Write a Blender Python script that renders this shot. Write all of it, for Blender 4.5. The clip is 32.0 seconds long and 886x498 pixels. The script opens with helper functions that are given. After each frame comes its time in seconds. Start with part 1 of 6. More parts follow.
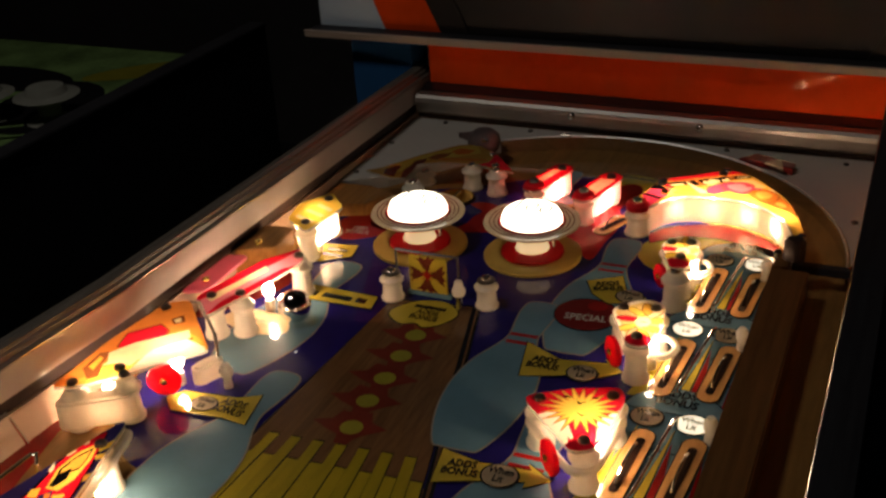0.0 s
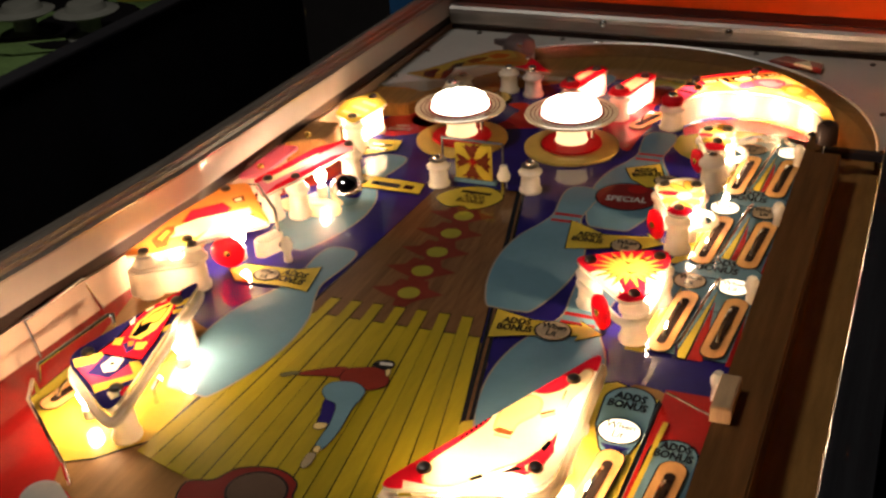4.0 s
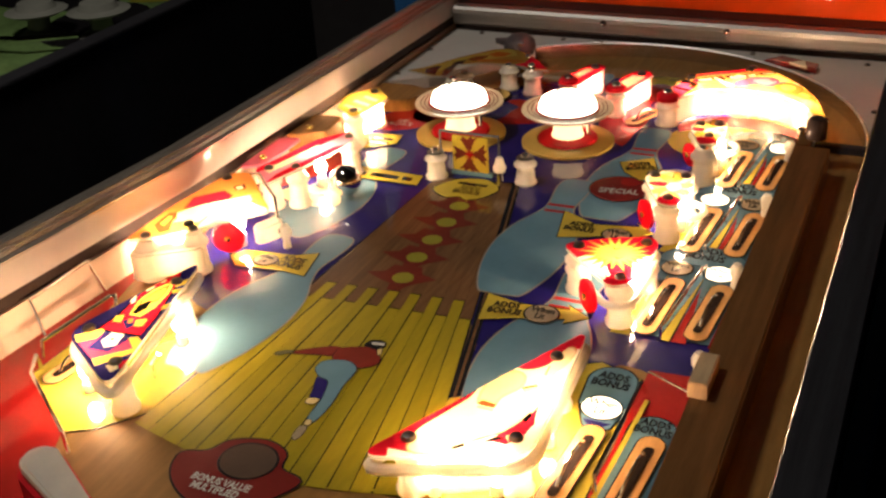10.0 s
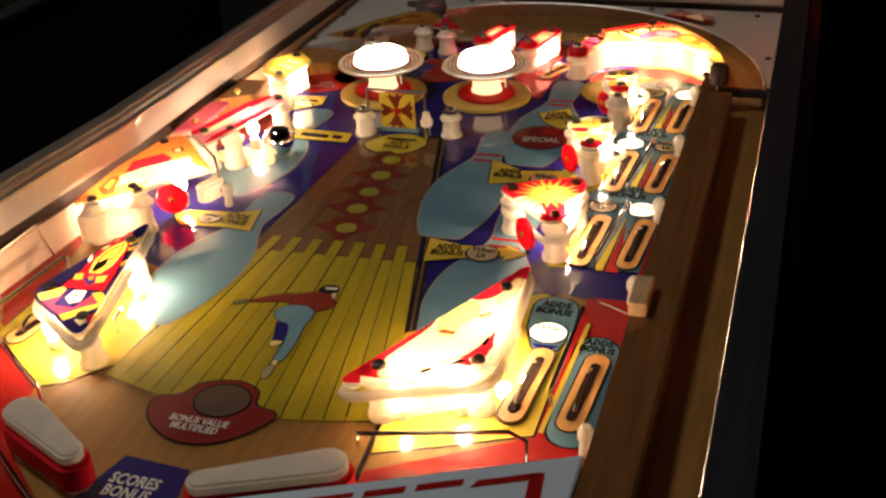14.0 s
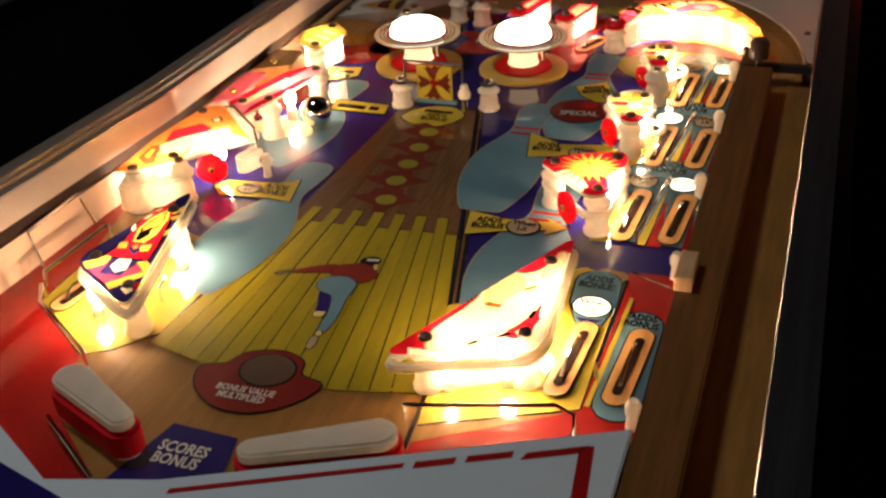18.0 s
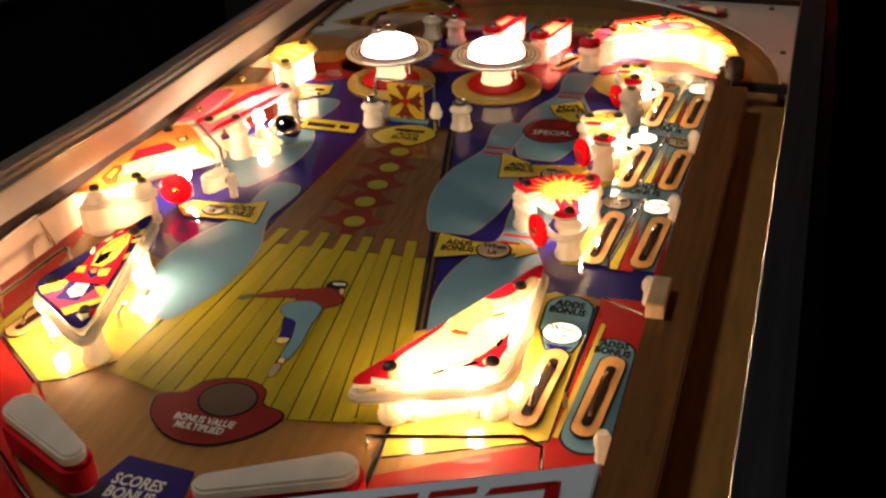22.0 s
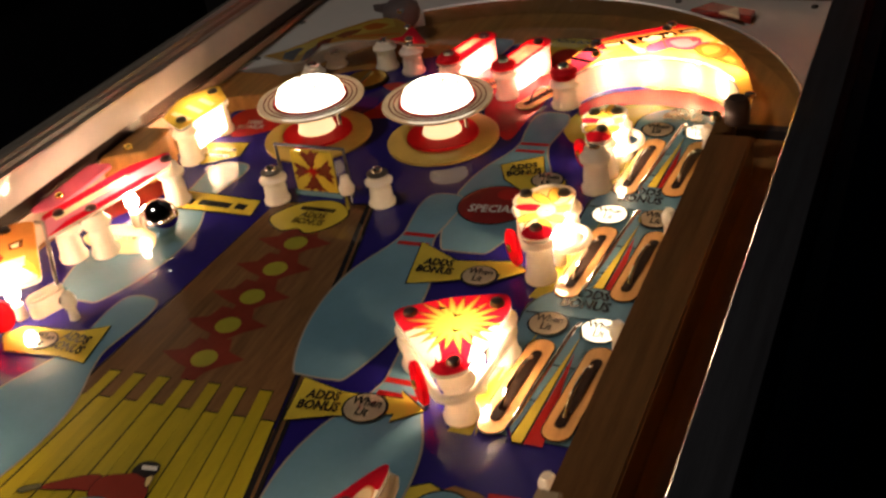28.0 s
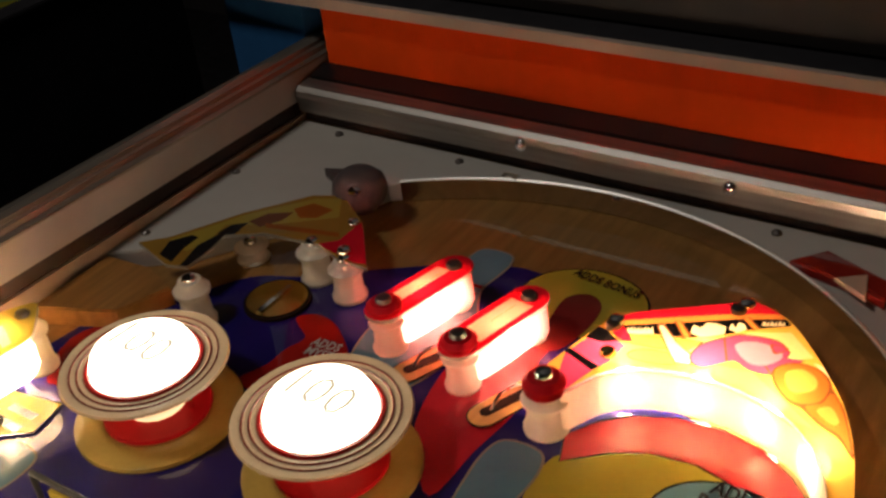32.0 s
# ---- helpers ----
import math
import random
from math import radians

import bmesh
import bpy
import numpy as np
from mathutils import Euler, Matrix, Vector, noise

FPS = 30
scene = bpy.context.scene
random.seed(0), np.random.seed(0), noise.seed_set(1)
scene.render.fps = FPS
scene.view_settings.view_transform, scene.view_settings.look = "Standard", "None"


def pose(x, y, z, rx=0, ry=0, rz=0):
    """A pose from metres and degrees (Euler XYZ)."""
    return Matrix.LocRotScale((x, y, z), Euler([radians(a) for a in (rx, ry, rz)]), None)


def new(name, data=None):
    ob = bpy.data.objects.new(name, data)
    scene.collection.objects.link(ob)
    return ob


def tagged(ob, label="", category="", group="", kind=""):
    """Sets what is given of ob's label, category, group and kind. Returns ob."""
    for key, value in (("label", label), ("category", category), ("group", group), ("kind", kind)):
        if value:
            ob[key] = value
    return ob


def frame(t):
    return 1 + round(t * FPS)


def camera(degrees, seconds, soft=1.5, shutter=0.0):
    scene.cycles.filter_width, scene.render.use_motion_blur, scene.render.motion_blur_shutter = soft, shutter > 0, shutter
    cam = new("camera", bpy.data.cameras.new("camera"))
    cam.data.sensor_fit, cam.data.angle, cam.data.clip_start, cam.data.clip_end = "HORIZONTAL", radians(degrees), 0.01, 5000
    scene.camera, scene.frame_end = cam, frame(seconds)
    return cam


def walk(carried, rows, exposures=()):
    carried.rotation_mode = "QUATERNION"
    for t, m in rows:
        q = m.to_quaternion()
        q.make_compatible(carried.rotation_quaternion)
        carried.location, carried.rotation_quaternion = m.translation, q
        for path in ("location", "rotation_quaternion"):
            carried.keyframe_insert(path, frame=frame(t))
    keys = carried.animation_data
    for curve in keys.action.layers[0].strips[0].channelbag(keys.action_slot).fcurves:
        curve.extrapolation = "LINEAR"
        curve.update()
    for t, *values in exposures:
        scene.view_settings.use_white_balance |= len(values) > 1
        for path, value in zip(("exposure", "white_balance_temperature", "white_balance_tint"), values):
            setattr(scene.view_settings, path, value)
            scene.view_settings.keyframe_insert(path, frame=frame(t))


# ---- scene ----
from mathutils.geometry import delaunay_2d_cdt

cam = camera(43.94, 32.0, soft=2.6, shutter=0.4)
PATH = [
    (0.0, 0.2524, -0.4894, 0.4428, 63.05, 3.19, 23.30),
    (0.5, 0.2491, -0.5065, 0.4347, 62.12, 3.34, 23.41),
    (1.0, 0.2437, -0.5225, 0.4254, 61.40, 3.34, 23.39),
    (1.5, 0.2425, -0.5370, 0.4186, 61.16, 3.33, 23.44),
    (2.0, 0.2419, -0.5486, 0.4128, 61.39, 3.33, 23.44),
    (2.5, 0.2426, -0.5548, 0.4130, 61.25, 3.38, 23.51),
    (3.0, 0.2433, -0.5595, 0.4115, 61.21, 3.37, 23.53),
    (3.5, 0.2434, -0.5609, 0.4092, 61.15, 3.40, 23.47),
    (5.5, 0.2406, -0.5651, 0.3962, 60.94, 3.32, 23.20),
    (6.0, 0.2404, -0.5654, 0.3942, 60.88, 3.35, 23.16),
    (6.5, 0.2427, -0.5655, 0.3954, 60.80, 3.48, 23.32),
    (7.0, 0.2460, -0.5684, 0.3984, 60.77, 3.50, 23.59),
    (7.5, 0.2486, -0.5707, 0.4010, 60.72, 3.39, 23.79),
    (8.0, 0.2543, -0.5732, 0.4028, 60.77, 3.46, 23.97),
    (8.5, 0.2578, -0.5762, 0.4023, 60.96, 3.37, 24.02),
    (9.0, 0.2606, -0.5786, 0.4011, 61.19, 3.28, 24.04),
    (9.5, 0.2645, -0.5801, 0.4012, 61.38, 3.30, 24.16),
    (10.0, 0.2677, -0.5806, 0.3990, 61.76, 3.32, 24.31),
    (10.5, 0.2697, -0.5804, 0.3995, 62.00, 3.25, 24.49),
    (11.0, 0.2713, -0.5807, 0.4015, 62.21, 3.10, 24.66),
    (11.5, 0.2743, -0.5836, 0.4050, 62.09, 3.07, 24.15),
    (12.0, 0.2763, -0.5962, 0.4036, 61.10, 4.18, 22.11),
    (12.5, 0.2719, -0.6120, 0.4045, 59.91, 4.61, 19.91),
    (13.0, 0.2633, -0.6222, 0.4042, 59.91, 3.78, 18.66),
    (13.5, 0.2562, -0.6314, 0.4038, 60.05, 3.31, 18.17),
    (14.0, 0.2489, -0.6398, 0.4031, 60.15, 2.93, 17.85),
    (14.5, 0.2467, -0.6447, 0.4041, 59.97, 2.80, 17.90),
    (16.5, 0.2345, -0.6477, 0.3999, 58.98, 2.78, 18.56),
    (17.0, 0.2325, -0.6480, 0.4011, 58.88, 2.77, 18.68),
    (17.5, 0.2309, -0.6474, 0.4022, 58.85, 2.75, 18.76),
    (18.0, 0.2306, -0.6459, 0.4038, 58.79, 2.74, 18.82),
    (18.5, 0.2303, -0.6453, 0.4038, 58.90, 2.72, 18.82),
    (19.0, 0.2312, -0.6427, 0.4043, 58.94, 2.71, 18.79),
    (19.5, 0.2305, -0.6396, 0.4035, 59.01, 2.63, 18.67),
    (20.0, 0.2310, -0.6367, 0.4029, 59.10, 2.54, 18.61),
    (20.5, 0.2312, -0.6342, 0.4024, 59.19, 2.46, 18.48),
    (21.0, 0.2315, -0.6309, 0.4017, 59.26, 2.39, 18.33),
    (21.5, 0.2320, -0.6285, 0.4014, 59.35, 2.26, 18.19),
    (22.0, 0.2335, -0.6252, 0.4010, 59.42, 2.19, 18.06),
    (22.5, 0.2416, -0.6188, 0.4025, 59.34, 2.56, 18.26),
    (23.0, 0.2487, -0.6137, 0.4043, 59.28, 2.80, 18.43),
    (23.5, 0.2557, -0.6081, 0.4062, 59.19, 3.03, 18.61),
    (24.0, 0.2612, -0.6025, 0.4068, 59.20, 3.25, 18.77),
    (24.5, 0.2583, -0.6004, 0.4078, 59.21, 2.93, 18.45),
    (26.5, 0.2604, -0.5071, 0.3975, 58.15, 3.30, 19.44),
    (27.0, 0.2762, -0.4615, 0.3955, 57.36, 4.50, 20.55),
    (27.5, 0.2916, -0.4106, 0.3885, 57.04, 5.99, 21.55),
    (28.0, 0.3029, -0.3489, 0.3754, 57.28, 7.74, 23.13),
    (28.5, 0.3053, -0.2848, 0.3681, 56.89, 9.21, 25.10),
    (29.0, 0.3035, -0.2283, 0.3629, 56.66, 9.96, 27.17),
    (29.5, 0.3045, -0.1777, 0.3634, 56.90, 9.15, 29.42),
    (30.0, 0.3045, -0.1329, 0.3670, 57.04, 7.68, 30.74),
    (30.5, 0.2922, -0.0954, 0.3696, 56.88, 6.92, 30.37),
    (31.0, 0.2694, -0.0404, 0.3605, 56.70, 7.70, 30.59),
    (31.5, 0.2477, 0.0112, 0.3525, 56.84, 7.28, 31.61),
    (32.0, 0.2406, 0.0514, 0.3563, 56.84, 5.74, 33.23),
]
EXPOSURES = [(0.0, -0.72), (1.0, -0.2), (2.0, 0.1), (6.0, 0.74), (7.0, 0.92), (8.0, 0.79), (9.0, 0.9), (10.0, 0.81), (13.0, 0.48), (18.0, 0.43), (24.5, 0.4), (26.5, -0.12), (27.2, -0.09), (28.0, 0.16), (29.0, 0.38), (30.0, 0.6), (31.0, 0.7), (31.5, 0.7), (32.0, 0.17)]
walk(cam, [(t, pose(x, y, z, rx, ry, rz)) for t, x, y, z, rx, ry, rz in PATH], EXPOSURES)

# ---- world and light ----
world = bpy.data.worlds.new("arcade_dark")
scene.world = world
world.use_nodes = True
world.node_tree.nodes["Background"].inputs[0].default_value = (0.30, 0.36, 0.5, 1)
world.node_tree.nodes["Background"].inputs[1].default_value = 0.02
BULB = 250.0      # glow of a playfield lamp
CAP = 7.0         # glow of a lit bumper cap
INSERT = 1.7      # glow of a lit insert


# one dim warm lamp, unseen, is added over the machines as room light
lamp_data = bpy.data.lights.new("added_room_light", "AREA")
lamp_data.shape, lamp_data.size, lamp_data.energy, lamp_data.color = "DISK", 0.22, 4.2, (1.0, 0.93, 0.84)
room_light = new("added_room_light", lamp_data)
room_light.matrix_world = pose(-0.45, -0.15, 1.25)


# ---- materials ----
def node_mat(name):
    m = bpy.data.materials.new(name)
    m.use_nodes = True
    nt = m.node_tree
    return m, nt, nt.nodes["Principled BSDF"]


def vary(nt, bsdf, rgb, amount, scale, detail=4.0, stretch=(1, 1, 1)):
    """Base colour with blotches at a large scale and grain at a fine one."""
    tc = nt.nodes.new("ShaderNodeTexCoord")
    mp = nt.nodes.new("ShaderNodeMapping")
    mp.inputs["Scale"].default_value = stretch
    nt.links.new(tc.outputs["Object"], mp.inputs["Vector"])
    n1 = nt.nodes.new("ShaderNodeTexNoise")
    n1.inputs["Scale"].default_value, n1.inputs["Detail"].default_value = scale, detail
    n2 = nt.nodes.new("ShaderNodeTexNoise")
    n2.inputs["Scale"].default_value, n2.inputs["Detail"].default_value = scale * 9, 2.0
    for n in (n1, n2):
        nt.links.new(mp.outputs["Vector"], n.inputs["Vector"])
    add = nt.nodes.new("ShaderNodeMath")
    add.operation = "MULTIPLY_ADD"
    add.inputs[1].default_value = 0.35
    nt.links.new(n2.outputs["Fac"], add.inputs[0])
    nt.links.new(n1.outputs["Fac"], add.inputs[2])
    ramp = nt.nodes.new("ShaderNodeValToRGB")
    ramp.color_ramp.elements[0].position, ramp.color_ramp.elements[1].position = 0.42, 0.95
    lo, hi = 1 - amount, 1 + amount
    ramp.color_ramp.elements[0].color = (*[min(1, c * lo) for c in rgb], 1)
    ramp.color_ramp.elements[1].color = (*[min(1, c * hi) for c in rgb], 1)
    nt.links.new(add.outputs[0], ramp.inputs["Fac"])
    nt.links.new(ramp.outputs["Color"], bsdf.inputs["Base Color"])
    return add


def paint(name, rgb, rough=0.6, coat=0.85, amount=0.14, scale=40.0, metal=0.0, stretch=(1, 1, 1), bump=0.0, random_tint=0.0):
    m, nt, b = node_mat(name)
    f = vary(nt, b, rgb, amount, scale, stretch=stretch)
    b.inputs["Roughness"].default_value, b.inputs["Metallic"].default_value = rough, metal
    b.inputs["Coat Weight"].default_value, b.inputs["Coat Roughness"].default_value = coat, 0.022
    if coat and not metal:
        b.inputs["Specular IOR Level"].default_value = 0.04
    if bump:
        bp = nt.nodes.new("ShaderNodeBump")
        bp.inputs["Strength"].default_value, bp.inputs["Distance"].default_value = bump, 0.0006
        nt.links.new(f.outputs[0], bp.inputs["Height"])
        nt.links.new(bp.outputs["Normal"], b.inputs["Normal"])
    if random_tint:
        info = nt.nodes.new("ShaderNodeObjectInfo")
        hsv = nt.nodes.new("ShaderNodeHueSaturation")
        mr = nt.nodes.new("ShaderNodeMapRange")
        mr.inputs["To Min"].default_value, mr.inputs["To Max"].default_value = 1 - random_tint, 1 + random_tint
        nt.links.new(info.outputs["Random"], mr.inputs["Value"])
        nt.links.new(mr.outputs["Result"], hsv.inputs["Value"])
        src = b.inputs["Base Color"].links[0].from_socket
        nt.links.new(src, hsv.inputs["Color"])
        nt.links.new(hsv.outputs["Color"], b.inputs["Base Color"])
    return m


def plastic(name, rgb, through_light=0.6, rough=0.25, clear=0.0):
    """Printed clear plastic: part of the lamp light below passes through the print."""
    m, nt, b = node_mat(name)
    vary(nt, b, rgb, 0.08, 60.0)
    b.inputs["Roughness"].default_value = rough
    b.inputs["Coat Weight"].default_value = 0.4
    tr = nt.nodes.new("ShaderNodeBsdfTranslucent")
    src = b.inputs["Base Color"].links[0].from_socket
    nt.links.new(src, tr.inputs["Color"])
    tp = nt.nodes.new("ShaderNodeBsdfTransparent")
    nt.links.new(src, tp.inputs["Color"])
    both = nt.nodes.new("ShaderNodeMixShader")
    both.inputs[0].default_value = clear
    nt.links.new(tr.outputs[0], both.inputs[1])
    nt.links.new(tp.outputs[0], both.inputs[2])
    mix = nt.nodes.new("ShaderNodeMixShader")
    mix.inputs[0].default_value = through_light
    nt.links.new(b.outputs[0], mix.inputs[1])
    nt.links.new(both.outputs[0], mix.inputs[2])
    nt.links.new(mix.outputs[0], nt.nodes["Material Output"].inputs["Surface"])
    return m


def glow(name, rgb, strength, base=(0.8, 0.8, 0.75)):
    m, nt, b = node_mat(name)
    b.inputs["Base Color"].default_value = (*base, 1)
    b.inputs["Roughness"].default_value = 0.3
    b.inputs["Emission Color"].default_value = (*rgb, 1)
    b.inputs["Emission Strength"].default_value = strength
    return m


WARM = (1.0, 0.66, 0.42)
M = {
    "navy": paint("navy_paint", (0.010, 0.006, 0.095)),
    "pale_blue": paint("pale_blue_paint", (0.095, 0.19, 0.24), amount=0.08),
    "white": paint("white_print", (0.52, 0.50, 0.45), amount=0.06),
    "yellow": paint("yellow_paint", (0.42, 0.32, 0.03), amount=0.10),
    "yellow_board": paint("yellow_board_paint", (0.29, 0.225, 0.010), amount=0.12, stretch=(6, 1, 1), random_tint=0.10),
    "red": paint("red_paint", (0.28, 0.008, 0.006), amount=0.12),
    "maroon": paint("maroon_paint", (0.16, 0.010, 0.008)),
    "black": paint("black_line_paint", (0.010, 0.009, 0.010), amount=0.1),
    "green": paint("yellow_green_paint", (0.22, 0.20, 0.02)),
    "lane_board": paint("brown_lane_board", (0.118, 0.058, 0.022), amount=0.25, stretch=(8, 0.7, 1), random_tint=0.14),
    "wood": paint("maple_playfield_wood", (0.235, 0.118, 0.032), amount=0.2, scale=24, stretch=(7, 0.8, 1)),
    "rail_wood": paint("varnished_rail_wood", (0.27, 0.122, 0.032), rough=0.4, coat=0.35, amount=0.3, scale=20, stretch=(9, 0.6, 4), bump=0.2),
    "raw_wood": paint("raw_pine_block", (0.5, 0.33, 0.17), rough=0.7, coat=0, amount=0.2, scale=30, stretch=(8, 1, 1), bump=0.3),
    "cream_side": paint("cream_painted_side_panel", (0.50, 0.36, 0.26), rough=0.35, coat=0.3, amount=0.08, scale=14),
    "board_white": paint("off_white_board", (0.43, 0.40, 0.36), rough=0.4, coat=0.3, amount=0.06, scale=10),
    "apron_white": paint("white_apron_enamel", (0.50, 0.58, 0.66), rough=0.25, coat=0.6, amount=0.04, scale=12),
    "steel": paint("brushed_steel", (0.66, 0.63, 0.60), rough=0.26, coat=0, amount=0.2, scale=30, metal=1.0, stretch=(0.3, 8, 8)),
    "chrome": paint("polished_steel", (0.75, 0.74, 0.72), rough=0.08, coat=0, amount=0.05, metal=1.0),
    "arch_steel": paint("polished_arch_steel", (0.70, 0.69, 0.70), rough=0.12, coat=0, amount=0.06, scale=60, metal=1.0, stretch=(1, 1, 6)),
    "rim_steel": paint("bright_rolled_steel", (0.95, 0.92, 0.87), rough=0.5, coat=0, amount=0.05, metal=1.0),
    "moulding_steel": paint("brushed_moulding_steel", (0.38, 0.35, 0.32), rough=0.5, coat=0, amount=0.22, scale=30, metal=1.0, stretch=(0.3, 8, 8)),
    "arrow_red": paint("faded_arrow_red", (0.16, 0.016, 0.009)),
    # Gold and yellow prints darkened: the unlit corner's shade is in the colour.
    "p_gold_shaded": plastic("shaded_gold_plastic", (0.42, 0.24, 0.04), 0.5, 0.25, 0.3),
    "p_yellow_shaded": plastic("shaded_yellow_plastic", (0.52, 0.38, 0.06), 0.5, 0.25, 0.3),
    "p_rust": plastic("rust_printed_plastic", (0.46, 0.14, 0.022), 0.6, 0.25, 0.2),
    "hand_print": paint("dark_olive_print", (0.09, 0.085, 0.04)),
    "arrow_worn": paint("worn_brownish_red", (0.125, 0.018, 0.010), amount=0.25),
    "leaf_print": paint("dark_rust_print", (0.11, 0.020, 0.008)),
    "pin_line": paint("worn_pin_outline", (0.26, 0.22, 0.17)),
    # Rail wood darkened, putting the divider's weaker light into the colour.
    "rail_shaded": paint("shaded_varnished_rail_wood", (0.140, 0.064, 0.020), rough=0.4, coat=0.35, amount=0.3, scale=20, stretch=(9, 0.6, 4), bump=0.2),
    "p_amber": plastic("pale_amber_plastic", (0.90, 0.70, 0.30), 0.65, 0.25, 0.2),
    # Dark brown of the rubber sleeve; on the gap strips it is painted shade.
    "shade_sleeve_brown": paint("dark_brown_shade_and_sleeve", (0.035, 0.022, 0.018), rough=0.5, coat=0.2),
    "trim_black": paint("glossy_black_trim", (0.012, 0.009, 0.009), rough=0.34, coat=0.0),
    "cream_print": paint("cream_pin_print", (0.58, 0.44, 0.18)),
    "p_gold": plastic("golden_printed_plastic", (0.82, 0.48, 0.08), 0.65, 0.25, 0.2),
    "p_magenta": plastic("magenta_printed_plastic", (0.80, 0.06, 0.16), 0.65, 0.25, 0.2),
    "p_brown": plastic("brown_printed_plastic", (0.22, 0.07, 0.02), 0.5, 0.25, 0.2),
    "dark_steel": paint("dark_screw_steel", (0.16, 0.14, 0.13), rough=0.35, coat=0, metal=1.0),
    "brass": paint("brass", (0.95, 0.66, 0.18), rough=0.22, coat=0, metal=1.0),
    "white_plastic": plastic("white_moulded_plastic", (0.84, 0.80, 0.70), 0.5, 0.3),
    "rubber_white": plastic("white_rubber", (0.82, 0.78, 0.68), 0.5, 0.55),
    "red_rubber": paint("red_rubber", (0.45, 0.008, 0.014), rough=0.5, coat=0.1),
    "grey_rubber": paint("grey_rubber", (0.075, 0.06, 0.06), rough=0.45, coat=0.15),
    "p_red": plastic("red_printed_plastic", (0.76, 0.013, 0.042), 0.65, 0.25, 0.2),
    "p_pink": plastic("pink_clear_plastic", (0.86, 0.28, 0.38), 0.65, 0.25, 0.2),
    "p_orange": plastic("orange_printed_plastic", (0.80, 0.30, 0.06), 0.65, 0.25, 0.2),
    "p_yellow": plastic("yellow_printed_plastic", (0.88, 0.68, 0.12), 0.65, 0.25, 0.2),
    "p_cream": plastic("cream_printed_plastic", (0.92, 0.80, 0.52), 0.65, 0.25, 0.2),
    "p_blue": plastic("blue_printed_plastic", (0.03, 0.025, 0.16), 0.5, 0.25, 0.2),
    "p_white": plastic("clear_white_plastic", (0.93, 0.88, 0.78), 0.85, 0.25, 0.0),
    # Red paint shifted brighter: lamp light from the guides put into the colour.
    "lamplit_red": paint("lamplit_red_paint", (0.42, 0.010, 0.022), amount=0.12),
    # Cream plastic darkened: dim light on the unlit machine is in the colour.
    "cap_dimmed": paint("dimmed_cream_plastic", (0.20, 0.20, 0.17), rough=0.4, coat=0.3),
    "p_glow": plastic("milky_pink_plastic", (0.95, 0.34, 0.36), 0.88, 0.25, 0.0),
    "p_clear": plastic("clear_plastic_sheet", (0.94, 0.92, 0.86), 0.9, 0.15, 0.75),
    "p_black": plastic("black_plastic_print", (0.012, 0.01, 0.01), 0.2, 0.25, 0.2),
    "p_skin": plastic("tan_printed_plastic", (0.80, 0.46, 0.22), 0.6, 0.25, 0.2),
    "bulb": glow("lamp_bulb", WARM, BULB),
    "cap_lit": glow("lit_bumper_cap", (1.0, 0.88, 0.66), CAP),
    # The print glows itself, standing for cap light shining through it.
    "cap_text": glow("glowing_print_on_lit_cap", (1.0, 0.85, 0.62), 0.085 * CAP, (0.05, 0.045, 0.04)),
    "body_lit": glow("lit_bumper_body", (1.0, 0.72, 0.38), 0.9, (0.75, 0.62, 0.42)),
    "insert_lit": glow("lit_insert", (1.0, 0.86, 0.6), INSERT),
    "insert_off": paint("unlit_insert", (0.30, 0.24, 0.15), rough=0.2, coat=0.8),
    "insert_dark": paint("dark_unlit_insert", (0.10, 0.065, 0.045), rough=0.2, coat=0.8),
    "slot": paint("dark_slot", (0.016, 0.009, 0.006), rough=0.9, coat=0.01),
    "slot_edge": paint("sanded_slot_edge", (0.50, 0.26, 0.085), rough=0.45, coat=0.3, amount=0.2, stretch=(7, 1, 1)),
    "orange_panel": paint("orange_painted_panel", (0.62, 0.058, 0.005), rough=0.5, coat=0.1, amount=0.16, scale=8),
    "upper_side": paint("pale_painted_upper_side", (0.48, 0.42, 0.38), rough=0.35, coat=0.3, amount=0.1, scale=9),
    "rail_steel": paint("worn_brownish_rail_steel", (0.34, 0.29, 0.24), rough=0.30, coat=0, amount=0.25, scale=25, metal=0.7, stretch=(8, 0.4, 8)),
    # Rail steel darkened: the dark room it mirrors is put into the colour.
    "darkened_rail": paint("darkened_worn_rail_steel", (0.115, 0.115, 0.13), rough=0.32, coat=0, amount=0.25, scale=25, metal=0.9, stretch=(8, 0.4, 8)),
    "skirt": paint("yellowed_bumper_skirt", (0.42, 0.29, 0.07), rough=0.35, coat=0.4, amount=0.15),
    "ledge": paint("yellowed_white_ledge", (0.36, 0.29, 0.24), rough=0.5, coat=0.1, amount=0.1, scale=9),
    "brim": paint("aged_cream_brim", (0.60, 0.43, 0.27), rough=0.35, coat=0.4, amount=0.12),
    "cab_black": paint("black_cabinet_paint", (0.024, 0.023, 0.026), rough=0.5, coat=0.1, amount=0.3, scale=9),
    "cab_blue": paint("blue_cabinet_paint", (0.03, 0.12, 0.30), rough=0.4, coat=0.2, amount=0.2, scale=12),
    "glass_dark": paint("dark_backglass", (0.008, 0.005, 0.004), rough=0.55, coat=0.0),
    "room": paint("dark_room_paint", (0.10, 0.09, 0.09), rough=0.8, coat=0, amount=0.2, scale=3),
    "carpet": paint("dark_carpet", (0.05, 0.045, 0.05), rough=0.95, coat=0, amount=0.4, scale=30),
    "dim_green": paint("green_playfield_print", (0.15, 0.24, 0.08), amount=0.5, scale=14),
}


